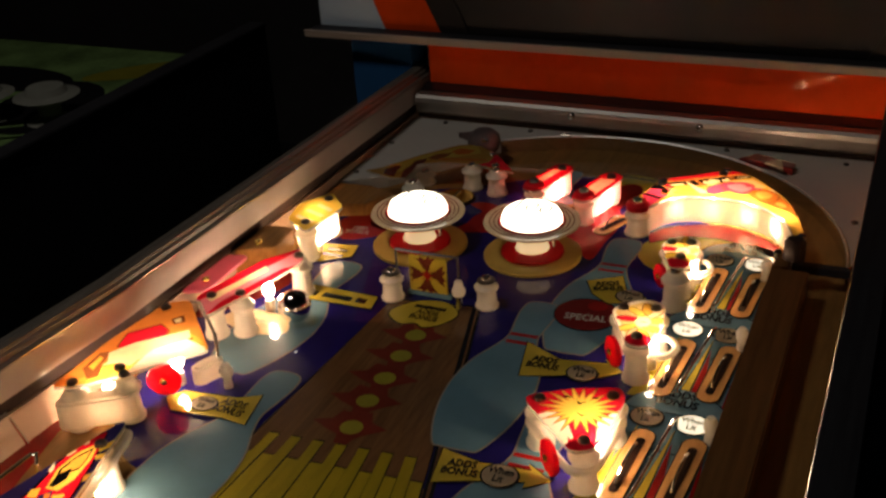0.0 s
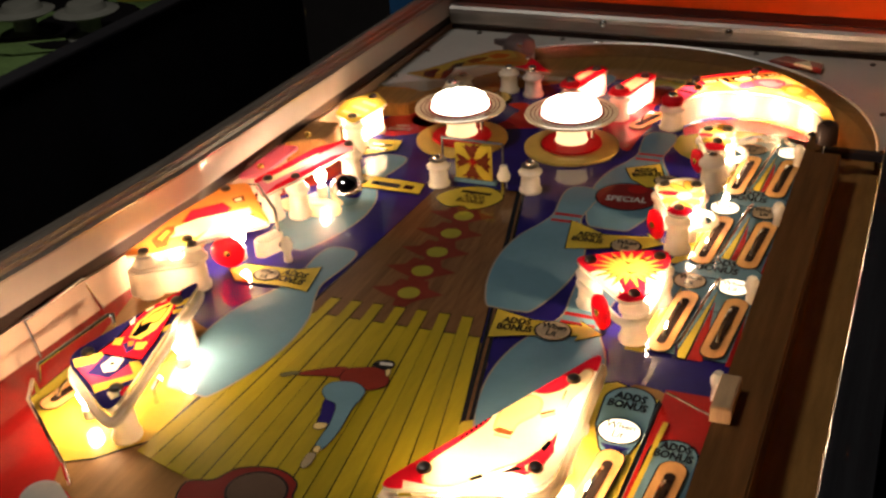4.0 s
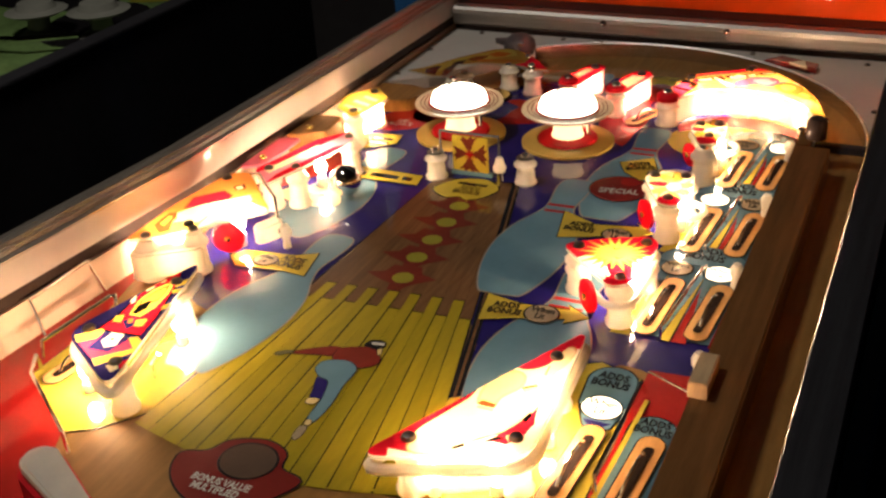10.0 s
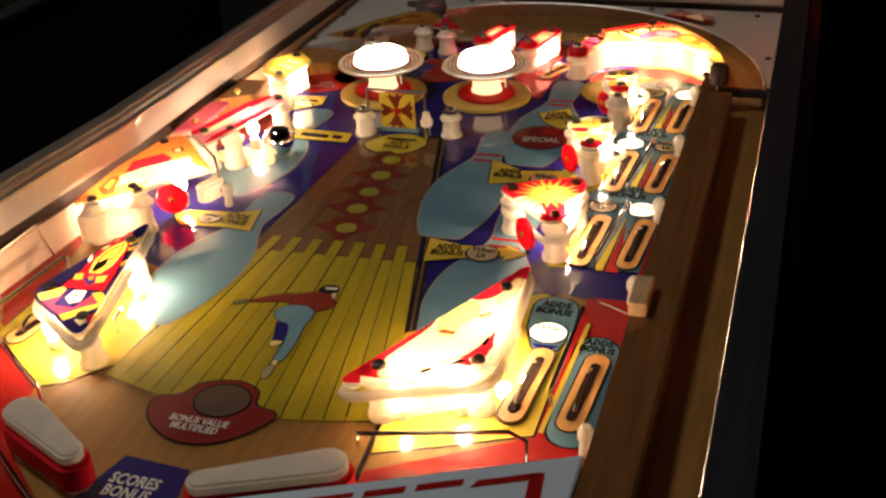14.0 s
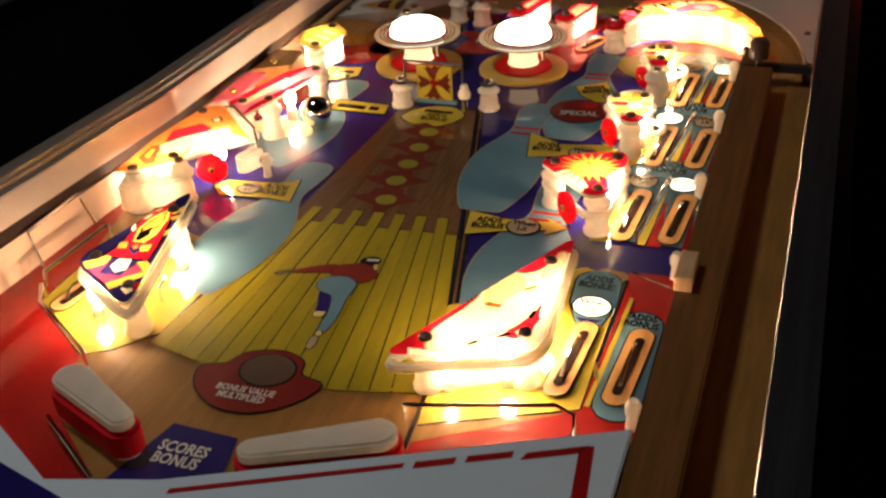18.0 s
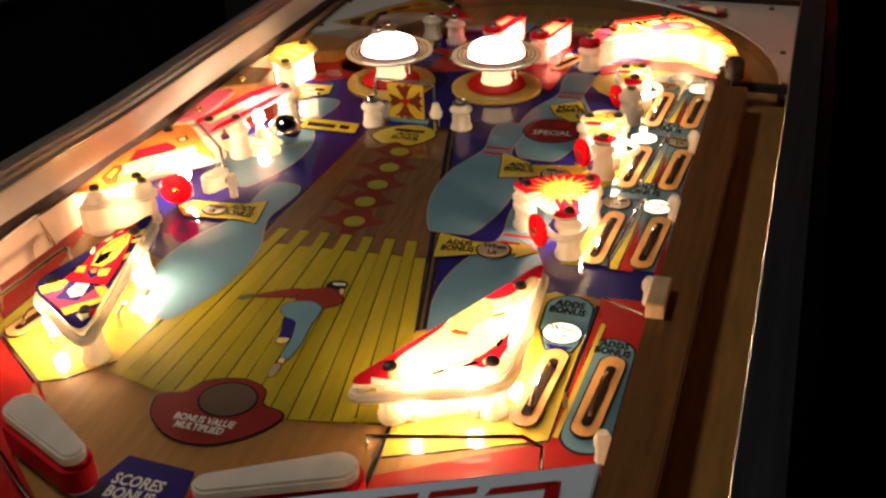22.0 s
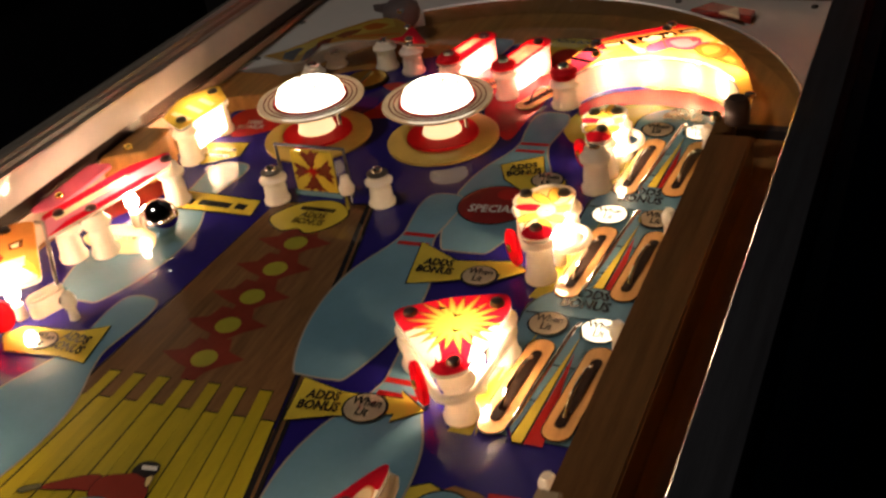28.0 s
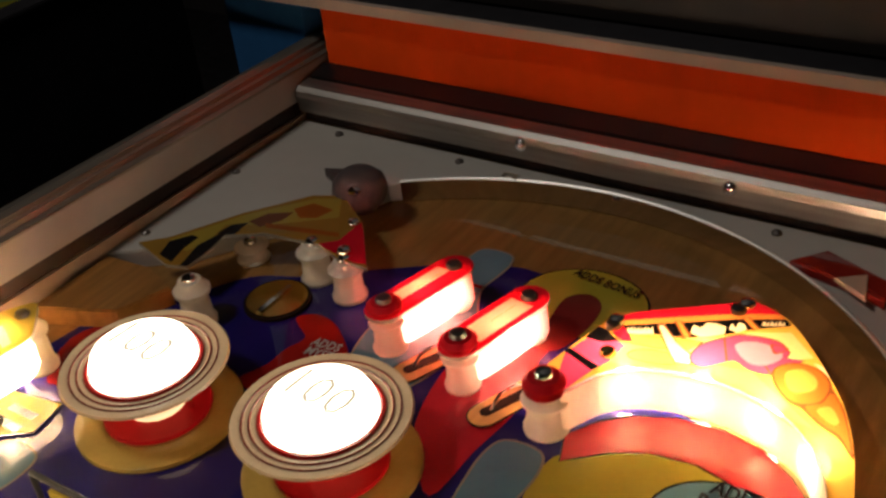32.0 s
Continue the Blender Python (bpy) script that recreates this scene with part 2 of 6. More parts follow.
# ---- building helpers ----
def spline(pts, n=6, closed=True):
    """Points of a smooth curve through pts."""
    out, k = [], len(pts)
    for i in range(k if closed else k - 1):
        p = [Vector((*pts[(i + d) % k if closed else max(0, min(k - 1, i + d))], 0)[:3]) for d in (-1, 0, 1, 2)]
        for j in range(n):
            t = j / n
            q = 0.5 * ((2 * p[1]) + (p[2] - p[0]) * t + (2 * p[0] - 5 * p[1] + 4 * p[2] - p[3]) * t * t + (3 * p[1] - p[0] - 3 * p[2] + p[3]) * t ** 3)
            out.append(tuple(q))
    if not closed:
        out.append(tuple(Vector((*pts[-1], 0)[:3])))
    return out


def oval(cx, cy, rx, ry, n=28, turn=0.0, a0=0.0, a1=360.0):
    c, s = math.cos(radians(turn)), math.sin(radians(turn))
    full = abs(a1 - a0) >= 360
    out = []
    for i in range(n if full else n + 1):
        a = radians(a0 + (a1 - a0) * i / n)
        u, v = rx * math.cos(a), ry * math.sin(a)
        out.append((cx + u * c - v * s, cy + u * s + v * c))
    return out


def pill(x0, y0, x1, y1, r, n=8):
    """A capsule outline from one end centre to the other."""
    a = math.degrees(math.atan2(y1 - y0, x1 - x0))
    return oval(x1, y1, r, r, n, 0, a - 90, a + 90) + oval(x0, y0, r, r, n, 0, a + 90, a + 270)


def slab(pts, z, h, bm=None, bevel=0.0):
    """A flat plate with the outline pts, its underside at z."""
    bm = bm or bmesh.new()
    vs = [bm.verts.new((p[0], p[1], z)) for p in pts]
    f = bm.faces.new(vs)
    if f.normal.z < 0 or sum((pts[i - 1][0] * p[1] - p[0] * pts[i - 1][1]) for i, p in enumerate(pts)) < 0:
        f.normal_flip()
    if h:
        r = bmesh.ops.extrude_face_region(bm, geom=[f])
        top = [v for v in r["geom"] if isinstance(v, bmesh.types.BMVert)]
        bmesh.ops.translate(bm, verts=top, vec=(0, 0, h))
        bmesh.ops.recalc_face_normals(bm, faces=bm.faces)
        if bevel:
            ed = [e for e in bm.edges if all(v in set(top) for v in e.verts)]
            bmesh.ops.bevel(bm, geom=ed, offset=bevel, segments=2, affect="EDGES")
    return bm


def block(x0, y0, z0, x1, y1, z1, bevel=0.0, bm=None):
    return slab([(x0, y0), (x1, y0), (x1, y1), (x0, y1)], z0, z1 - z0, bm, bevel)


def lathe(profile, seg=24, bm=None, at=(0, 0, 0), axis="z"):
    """A turned body from (radius, height) pairs."""
    bm = bm or bmesh.new()
    rings = []
    for r, z in profile:
        ring = []
        for i in range(seg):
            a = 2 * math.pi * i / seg
            p = (r * math.cos(a), r * math.sin(a), z)
            if axis == "y":
                p = (p[0], -p[2], p[1])
            ring.append(bm.verts.new(Vector(p) + Vector(at)))
        rings.append(ring)
    for a, b in zip(rings[:-1], rings[1:]):
        for i in range(seg):
            bm.faces.new((a[i], a[(i + 1) % seg], b[(i + 1) % seg], b[i]))
    bm.faces.new(rings[0][::-1])
    bm.faces.new(rings[-1])
    return bm


def tube(pts, r, closed=False, seg=8, bm=None):
    """A round wire or ring along pts."""
    bm = bm or bmesh.new()
    P = [Vector(p) for p in pts]
    n, rings, side = len(P), [], None
    for i in range(n):
        a = P[i - 1] if i or closed else P[i]
        b = P[(i + 1) % n] if i < n - 1 or closed else P[i]
        d = (b - a).normalized()
        if side is None:
            side = d.orthogonal().normalized()
        side = (side - d * side.dot(d)).normalized()
        up = d.cross(side)
        rings.append([bm.verts.new(P[i] + r * (math.cos(2 * math.pi * k / seg) * side + math.sin(2 * math.pi * k / seg) * up)) for k in range(seg)])
    for i in range(n if closed else n - 1):
        a, b = rings[i], rings[(i + 1) % n]
        for k in range(seg):
            bm.faces.new((a[k], a[(k + 1) % seg], b[(k + 1) % seg], b[k]))
    if not closed:
        bm.faces.new(rings[0][::-1])
        bm.faces.new(rings[-1])
    bmesh.ops.recalc_face_normals(bm, faces=bm.faces)
    return bm


def mesh_of(name, bm, material, smooth=False):
    me = bpy.data.meshes.new(name)
    bm.to_mesh(me)
    bm.free()
    me.materials.append(M[material] if isinstance(material, str) else material)
    if smooth:
        me.shade_smooth()
        me.set_sharp_from_angle(angle=radians(40))
    return me


def part(name, bm, material, parent=None, label="", smooth=False):
    ob = new(name, mesh_of(name, bm, material, smooth))
    if parent is not None:
        ob.parent = parent
    if label:
        tagged(ob, label)
    return ob


def thing(name, label, category, at=(0, 0, 0), group="", kind=""):
    e = new(name)
    e.location = at
    e.empty_display_size = 0.01
    return tagged(e, label, category, group, kind)


def words(name, text, size, at, turn, material, parent, align="CENTER", bold=0.0, sx=0.74, tilt=0.0, spacing=0.85):
    cu = bpy.data.curves.new(name, "FONT")
    cu.body, cu.size, cu.align_x, cu.align_y, cu.offset, cu.space_line = text, size, align, "CENTER", bold, spacing
    cu.resolution_u = 2
    tmp = bpy.data.objects.new(name, cu)
    me = bpy.data.meshes.new_from_object(tmp)
    bpy.data.objects.remove(tmp)
    me.materials.clear()
    me.materials.append(M[material])
    m = pose(*at, tilt, 0, turn) @ Matrix.Diagonal((sx, 1, 1, 1))
    me.transform(m)
    ob = new(name, me)
    ob.parent = parent
    return ob


# ---- the setting: room, cabinet, playfield ----
LX, RX, DX0, DX1 = -0.266, 0.229, 0.167, 0.1795     # inner faces of the sides; faces of the shooter lane divider
YF, YB = -0.43, 0.612                               # front and back of the playfield board
FLOOR = -0.86

part("floor", block(-3.5, -3.0, FLOOR - 0.05, 3.0, 2.5, FLOOR), "carpet").name = "floor"
tagged(bpy.data.objects["floor"], "dark carpeted arcade floor in deep shade", "floor", kind="structure")
tagged(part("wall_north", block(-3.5, 2.4, FLOOR, 3.0, 2.5, 1.9), "room"), "dark painted wall behind the machines", "wall", kind="structure")
tagged(part("wall_south", block(-3.5, -3.0, FLOOR, 3.0, -2.9, 1.9), "room"), "dark painted arcade wall", "wall", kind="structure")
tagged(part("wall_west", block(-3.6, -3.0, FLOOR, -3.5, 2.5, 1.9), "room"), "dark painted arcade wall", "wall", kind="structure")
tagged(part("wall_east", block(3.0, -3.0, FLOOR, 3.1, 2.5, 1.9), "room"), "dark painted arcade wall", "wall", kind="structure")
tagged(part("ceiling", block(-3.5, -3.0, 1.9, 3.0, 2.5, 1.95), "room"), "dark painted ceiling above the machines", "ceiling", kind="structure")

playfield = tagged(part("playfield", block(LX - 0.035, YF, -0.012, RX, YB, 0.0), "wood"), "glossy varnished maple pinball playfield with printed artwork", "playfield", kind="structure")


def art(name, pts, material, level, label="", parent=None):
    """A printed area lying on the board; higher levels cover lower ones."""
    return part(name, slab(pts, 0.0002 + 0.0001 * level, 0.00006), material, parent or playfield, label)


def outlined(name, pts, material, level, width=0.0012, line="black"):
    """A printed area with a printed outline round it."""
    c = Vector((sum(p[0] for p in pts) / len(pts), sum(p[1] for p in pts) / len(pts)))
    grown, k = [], len(pts)
    area = sum(pts[i - 1][0] * p[1] - p[0] * pts[i - 1][1] for i, p in enumerate(pts))
    sg = 1 if area > 0 else -1
    for i, p in enumerate(pts):
        a, b = Vector(pts[i - 1][:2]), Vector(pts[(i + 1) % k][:2])
        d = (b - a)
        nrm = Vector((d.y, -d.x)).normalized() * sg if d.length > 1e-9 else Vector((0, 0))
        grown.append((p[0] + nrm.x * width, p[1] + nrm.y * width))
    art("printed_outline", grown, line, level)
    return art(name, pts, material, level + 1)


# navy ground of the upper field
art("navy_field", spline([(-0.262, 0.10), (-0.245, 0.02), (-0.215, -0.03), (-0.17, -0.05), (-0.12, -0.012), (-0.05, 0.0), (0.01, -0.01), (0.03, -0.09), (0.08, -0.06), (0.112, -0.018), (0.166, -0.016),
                          (0.166, 0.18), (0.166, 0.34), (0.15, 0.40), (0.09, 0.42), (0.04, 0.462), (-0.02, 0.492), (-0.068, 0.484), (-0.087, 0.472), (-0.121, 0.450), (-0.148, 0.431), (-0.178, 0.417), (-0.200, 0.385), (-0.235, 0.345), (-0.245, 0.22)], 4), "navy", 0)
# red ground at the sides and foot
art("red_field", [(-0.297, -0.312), (-0.13, -0.312), (-0.1049, -0.2973), (-0.150, -0.262), (-0.1708, -0.2407), (-0.1760, -0.2150), (-0.1848, -0.1977), (-0.2069, -0.1814), (-0.2478, -0.1546), (-0.246, -0.10), (-0.262, -0.03), (-0.262, 0.02), (LX, 0.03), (-0.275, -0.06)], "red", 1)
art("red_field", [(0.130, -0.018), (0.166, -0.016), (0.166, -0.225), (0.05, -0.262), (0.046, -0.22), (0.128, -0.170), (0.131, -0.10)], "red", 1)
art("red_field", spline([(-0.262, 0.13), (-0.235, 0.16), (-0.215, 0.20), (-0.222, 0.235), (-0.25, 0.25), (-0.27, 0.20)], 4), "maroon", 1)
# yellow floor of the lower field
outlined("yellow_field", [(-0.246, -0.105), (-0.205, -0.12), (-0.16, -0.06), (-0.127, -0.012), (0.0, -0.002), (0.022, -0.083), (0.05, -0.05), (0.10, -0.02), (0.128, -0.03), (0.129, -0.168), (0.045, -0.205), (0.040, -0.178),
                          (-0.02, -0.186), (-0.07, -0.186), (-0.118, -0.178), (-0.146, -0.165), (-0.168, -0.190), (-0.1835, -0.1985), (-0.2460, -0.1560)], "yellow", 2)
part("dark_lane_edge", slab([(-0.051, 0.222), (-0.046, 0.222), (0.011, -0.004), (0.030, -0.084), (0.024, -0.088), (0.004, -0.004)], 0.00085, 0.00006), "black", playfield)
part("lane_edge_stripe", slab([(-0.0495, 0.222), (-0.048, 0.222), (0.0085, -0.004), (0.0275, -0.086), (0.0260, -0.087), (0.0065, -0.004)], 0.00095, 0.00006), "lane_board", playfield)
# brown lane boards above, yellow boards below with stepped joints
NB = 15
for i in range(NB):
    a, b = i / NB, (i + 1) / NB - 0.0045
    top = lambda s: (-0.119 + 0.068 * s, 0.205 + 0.008 * s)
    mid = lambda s: (-0.129 + 0.130 * s, -0.006 + 0.008 * s)
    bot = lambda s: (-0.147 + 0.193 * s, -0.176 - 0.016 * math.sin(s * math.pi))
    cut = 0.0 + (0.020 if i % 2 else -0.002)
    t = lambda s, k: tuple(Vector(mid(s)).lerp(Vector(top(s)), k / 0.21))
    art("lane_board", [t(a, cut), t(b + 0.004, cut), top(b + 0.004), top(a)], "lane_board", 5)
    if i < NB:
        art("lane_board", [bot(a), bot(b), t(b, cut - 0.001), t(a, cut - 0.001)], "yellow_board", 5)
art("lane_ground", [(-0.146, -0.165), (-0.118, -0.178), (-0.07, -0.19), (-0.02, -0.19), (0.022, -0.178), (0.024, -0.085), (0.003, -0.004), (-0.049, 0.215), (-0.119, 0.207), (-0.131, -0.008), (-0.142, -0.09)], "black", 4)

# chain of marker arrows on the lane
for k, (x, y) in enumerate(((-0.0768, 0.1591), (-0.0750, 0.1288), (-0.0734, 0.0978), (-0.0725, 0.0682), (-0.0688, 0.0366))):
    art("marker_arrow", [(x + u, y + v) for u, v in ((-0.0300, 0.000), (-0.0170, 0.0055), (-0.0145, 0.0165), (-0.003, 0.0150), (0.0065, 0.0200), (0.0115, 0.0090), (0.0250, 0.0045), (0.0125, -0.0055), (0.0075, -0.0115), (0.0055, -0.0190), (-0.0040, -0.0190), (-0.0060, -0.0100), (-0.0160, -0.0065))], "arrow_worn", 5.2 + 0.3 * k)
    art("marker_lens", oval(x, y, 0.0082, 0.0078, 18), "green", 7)
outlined("bonus_plaque", spline([(-0.112, 0.186), (-0.098, 0.207), (-0.075, 0.213), (-0.058, 0.199), (-0.064, 0.181), (-0.076, 0.172), (-0.085, 0.176), (-0.097, 0.172)], 5), "yellow", 7)
art("print_line", [(-0.096, 0.2035), (-0.069, 0.2035), (-0.069, 0.1985), (-0.096, 0.1985)], "black", 9)
words("lettering", "ADDS\nBONUS", 0.0098, (-0.0810, 0.1875, 0.0022), 0, "black", playfield, bold=0.0002)


def pin(x0, y0, x1, y1, w, level=3, band=True):
    """A printed bowling pin: base centre, crown centre, widest half width."""
    a, b = Vector((x0, y0)), Vector((x1, y1))
    d, n = b - a, Vector((-(b - a).y, (b - a).x)).normalized()
    prof = [(-0.02, 0.30), (0.0, 0.55), (0.16, 0.88), (0.34, 1.0), (0.50, 0.86), (0.63, 0.52), (0.72, 0.36), (0.82, 0.42), (0.92, 0.46), (0.985, 0.30)]
    pts = [tuple(a + d * t + n * w * k) for t, k in prof] + [tuple(a + d * t - n * w * k) for t, k in prof[::-1]]
    pts = [p[:2] for p in spline(pts, 4)]
    outlined("pin_print", pts, "pale_blue", level, 0.0012, "pin_line")
    if band:
        for t in (0.66, 0.715):
            art("pin_band", [tuple(a + d * (t + u) + n * w * v) for u, v in ((0, -.36), (0, .36), (.022, .36), (.022, -.36))], "red", level + 2)


pin(-0.1530, -0.1130, -0.1440, 0.0830, 0.0310, 8, False)
pin(-0.1920, 0.0740, -0.1830, 0.2550, 0.0330, 1, False)
pin(0.006, 0.042, 0.002, 0.238, 0.0305, 9)
pin(0.056, -0.100, 0.058, 0.100, 0.034, 6)
pin(0.039, 0.176, 0.0365, 0.368, 0.0300, 6)
pin(-0.055, 0.368, -0.057, 0.502, 0.027, 5)

# red wedge, dome and crescent prints of the upper field
art("red_wedge", spline([(0.0130, 0.4235), (0.0211, 0.4032), (0.0213, 0.3782), (0.0179, 0.3528), (0.0150, 0.3193), (-0.0068, 0.3401), (-0.0200, 0.3617), (-0.0274, 0.4037), (-0.0206, 0.4497), (-0.0021, 0.4698), (0.0095, 0.4641), (0.0142, 0.4395)], 4), "lamplit_red", 3)
outlined("bonus_roundel", oval(0.0100, 0.4770, 0.0360, 0.0300), "yellow", 5)
art("roundel_eye", spline([(0.0000, 0.4770), (0.0110, 0.4850), (0.0215, 0.4770), (0.0230, 0.4560), (0.0170, 0.4340), (0.0040, 0.4340), (0.0010, 0.4560)], 4), "maroon", 7)
words("lettering", "ADDS BONUS", 0.0092, (0.0150, 0.4965, 0.0022), -8, "black", playfield, bold=0.0002)
art("yellow_crescent", oval(0.109, 0.352, 0.060, 0.045, 20), "yellow", 2)
outlined("red_crescent", [(0.0500, 0.3815), (0.0599, 0.3964), (0.0726, 0.4064), (0.0915, 0.4145), (0.1123, 0.4165), (0.1330, 0.4120), (0.1494, 0.4010), (0.1635, 0.3870), (0.1700, 0.3680),
                          (0.1620, 0.3660), (0.1500, 0.3760), (0.1350, 0.3850), (0.1107, 0.3905), (0.0890, 0.3880), (0.0734, 0.3800), (0.0611, 0.3701), (0.0560, 0.3650)], "lamplit_red", 3, 0.0008)
art("mystery_mark", spline([(-0.1269, 0.3976), (-0.1180, 0.4042), (-0.1047, 0.4026), (-0.0866, 0.3904), (-0.0733, 0.3760), (-0.0670, 0.3592), (-0.0801, 0.3478), (-0.1096, 0.3379), (-0.1206, 0.3414), (-0.1144, 0.3567), (-0.1135, 0.3719), (-0.1100, 0.3844), (-0.1194, 0.3910)], 3), "red", 3)
art("mystery_mark", oval(-0.186, 0.343, 0.020, 0.022), "red", 3)
words("lettering", "ADDS\nMYST", 0.0090, (-0.0940, 0.3800, 0.0016), 4, "white", playfield, bold=0.0002)
art("thousand_mark", spline([(-0.232, 0.325), (-0.212, 0.292), (-0.178, 0.315), (-0.187, 0.345), (-0.215, 0.352)], 4), "red", 3)
words("lettering", "1000\nBONUS", 0.0095, (-0.205, 0.312, 0.0016), 8, "white", playfield)

# big special roundel
outlined("special_roundel", oval(0.039, 0.229, 0.025, 0.024), "maroon", 12, 0.001, "black")
words("lettering", "SPECIAL", 0.0125, (0.040, 0.222, 0.0024), 6, "white", playfield, bold=0.0002)
art("special_lens", oval(0.044, 0.243, 0.008, 0.007), "red", 14)


def banner(pts, text, at, turn, size=0.0098):
    outlined("bonus_banner", pts, "yellow", 14, 0.0010)
    words("lettering", text, size, (*at, 0.0026), turn, "black", playfield, bold=0.0003)


banner([(0.000, 0.035), (0.028, 0.029), (0.062, 0.032), (0.058, 0.038), (0.077, 0.026), (0.062, 0.014), (0.062, 0.020), (0.028, 0.010), (0.006, 0.001)], "ADDS\nBONUS", (0.019, 0.019), 6)
banner([(0.009, 0.176), (0.040, 0.160), (0.074, 0.166), (0.070, 0.172), (0.087, 0.158), (0.072, 0.146), (0.072, 0.152), (0.040, 0.138), (0.018, 0.131)], "ADDS\nBONUS", (0.030, 0.151), 2)
banner([(0.024, 0.281), (0.034, 0.262), (0.050, 0.250), (0.078, 0.260), (0.076, 0.268), (0.066, 0.262), (0.058, 0.276), (0.050, 0.298)], "ADDS\nBONUS", (0.043, 0.276), 20, 0.010)
banner([(-0.147, 0.049), (-0.163, 0.040), (-0.205, 0.036), (-0.212, 0.024), (-0.200, 0.012), (-0.160, 0.016), (-0.140, 0.014)], "ADDS\nBONUS", (-0.160, 0.028), -4, 0.0105)
banner([(-0.203, 0.183), (-0.206, 0.199), (-0.196, 0.206), (-0.131, 0.203), (-0.128, 0.184)], "", (0, 0), 0)
for x0, x1 in ((-0.195, -0.182), (-0.177, -0.150), (-0.146, -0.137)):
    art("print_line", [(x0, 0.190), (x1, 0.189), (x1, 0.196), (x0, 0.197)], "black", 16)
banner([(-0.236, 0.256), (-0.222, 0.278), (-0.190, 0.283), (-0.186, 0.262), (-0.21, 0.245)], "", (0, 0), 0)
for y in (0.272, 0.262):
    art("print_line", [(-0.214, y), (-0.194, y), (-0.194, y - 0.005), (-0.214, y - 0.005)], "black", 16)
art("whale_print", spline([(-0.238, 0.134), (-0.226, 0.154), (-0.19, 0.152), (-0.176, 0.130), (-0.205, 0.122)], 4), "p_cream", 6)
words("lettering", "OPENS GATE", 0.0062, (-0.208, 0.139, 0.0018), 4, "black", playfield)

# foot of the field: multiplier badge, score plaque, bowler print
outlined("multiplier_badge", spline([(-0.102, -0.190), (-0.088, -0.183), (-0.080, -0.170), (-0.060, -0.163), (-0.043, -0.169), (-0.038, -0.182), (-0.022, -0.188), (-0.032, -0.208), (-0.052, -0.222), (-0.076, -0.222), (-0.096, -0.208)], 4), "maroon", 8)
art("multiplier_ring", oval(-0.060, -0.183, 0.0185, 0.0165), "black", 10)
art("multiplier_lens", oval(-0.060, -0.183, 0.0170, 0.0150), "insert_dark", 11)
words("lettering", "BONUS VALUE\nMULTIPLIED", 0.0078, (-0.063, -0.209, 0.0026), 1, "white", playfield, bold=0.0002)
art("score_plaque", [(-0.090, -0.242), (-0.048, -0.244), (-0.036, -0.300), (-0.104, -0.300)], "navy", 8)
words("lettering", "SCORES\nBONUS", 0.0116, (-0.0720, -0.2665, 0.0024), 0, "white", playfield, bold=0.0003)
for mt, lv, pts in (
        ("arrow_red", 10, [(-0.0950, -0.0764), (-0.0861, -0.0696), (-0.0687, -0.0608), (-0.0618, -0.0701), (-0.0771, -0.0737), (-0.0923, -0.0777)]),
        ("hand_print", 12, [(-0.1052, -0.0820), (-0.1020, -0.0782), (-0.0956, -0.0753), (-0.0939, -0.0773), (-0.0982, -0.0802), (-0.1018, -0.0831)]),
        ("arrow_red", 12, [(-0.0653, -0.0747), (-0.0664, -0.0627), (-0.0537, -0.0562), (-0.0463, -0.0537), (-0.0376, -0.0614), (-0.0344, -0.0690), (-0.0376, -0.0747), (-0.0454, -0.0791), (-0.0544, -0.0743)]),
        ("navy", 12, [(-0.0642, -0.0958), (-0.0568, -0.0938), (-0.0520, -0.1051), (-0.0500, -0.1178), (-0.0576, -0.1173), (-0.0599, -0.1094)]),
        ("pale_blue", 14, [(-0.0700, -0.0891), (-0.0704, -0.0821), (-0.0656, -0.0772), (-0.0544, -0.0743), (-0.0454, -0.0791), (-0.0435, -0.0868), (-0.0439, -0.0984), (-0.0417, -0.1156), (-0.0413, -0.1284), (-0.0429, -0.1393), (-0.0477, -0.1375), (-0.0489, -0.1262), (-0.0497, -0.1156), (-0.0549, -0.0990), (-0.0635, -0.0956)]),
        ("black", 14, [(-0.0525, -0.0541), (-0.0515, -0.0480), (-0.0454, -0.0454), (-0.0402, -0.0471), (-0.0391, -0.0524), (-0.0426, -0.0558), (-0.0486, -0.0548)]),
        ("cream_print", 14, [(-0.0417, -0.0563), (-0.0393, -0.0544), (-0.0378, -0.0590), (-0.0386, -0.0616)]),
        ("cream_print", 16, [(-0.0576, -0.1188), (-0.0508, -0.1176), (-0.0518, -0.1227), (-0.0567, -0.1236)]),
        ("cream_print", 16, [(-0.0472, -0.1384), (-0.0442, -0.1380), (-0.0434, -0.1425), (-0.0467, -0.1424)]),
        ("insert_off", 16, [(-0.0476, -0.1447), (-0.0437, -0.1446), (-0.0427, -0.1524), (-0.0442, -0.1574), (-0.0472, -0.1557), (-0.0482, -0.1489)])):
    outlined("bowler_print", spline(pts, 4), mt, lv, 0.0005)
art("cap_stripe", [(-0.0495, -0.0493), (-0.0408, -0.0478), (-0.0397, -0.0505), (-0.0480, -0.0519)], "white", 17)
art("field_line", [(0.039, -0.176), (0.0415, -0.176), (0.049, -0.262), (0.046, -0.262)], "black", 8)


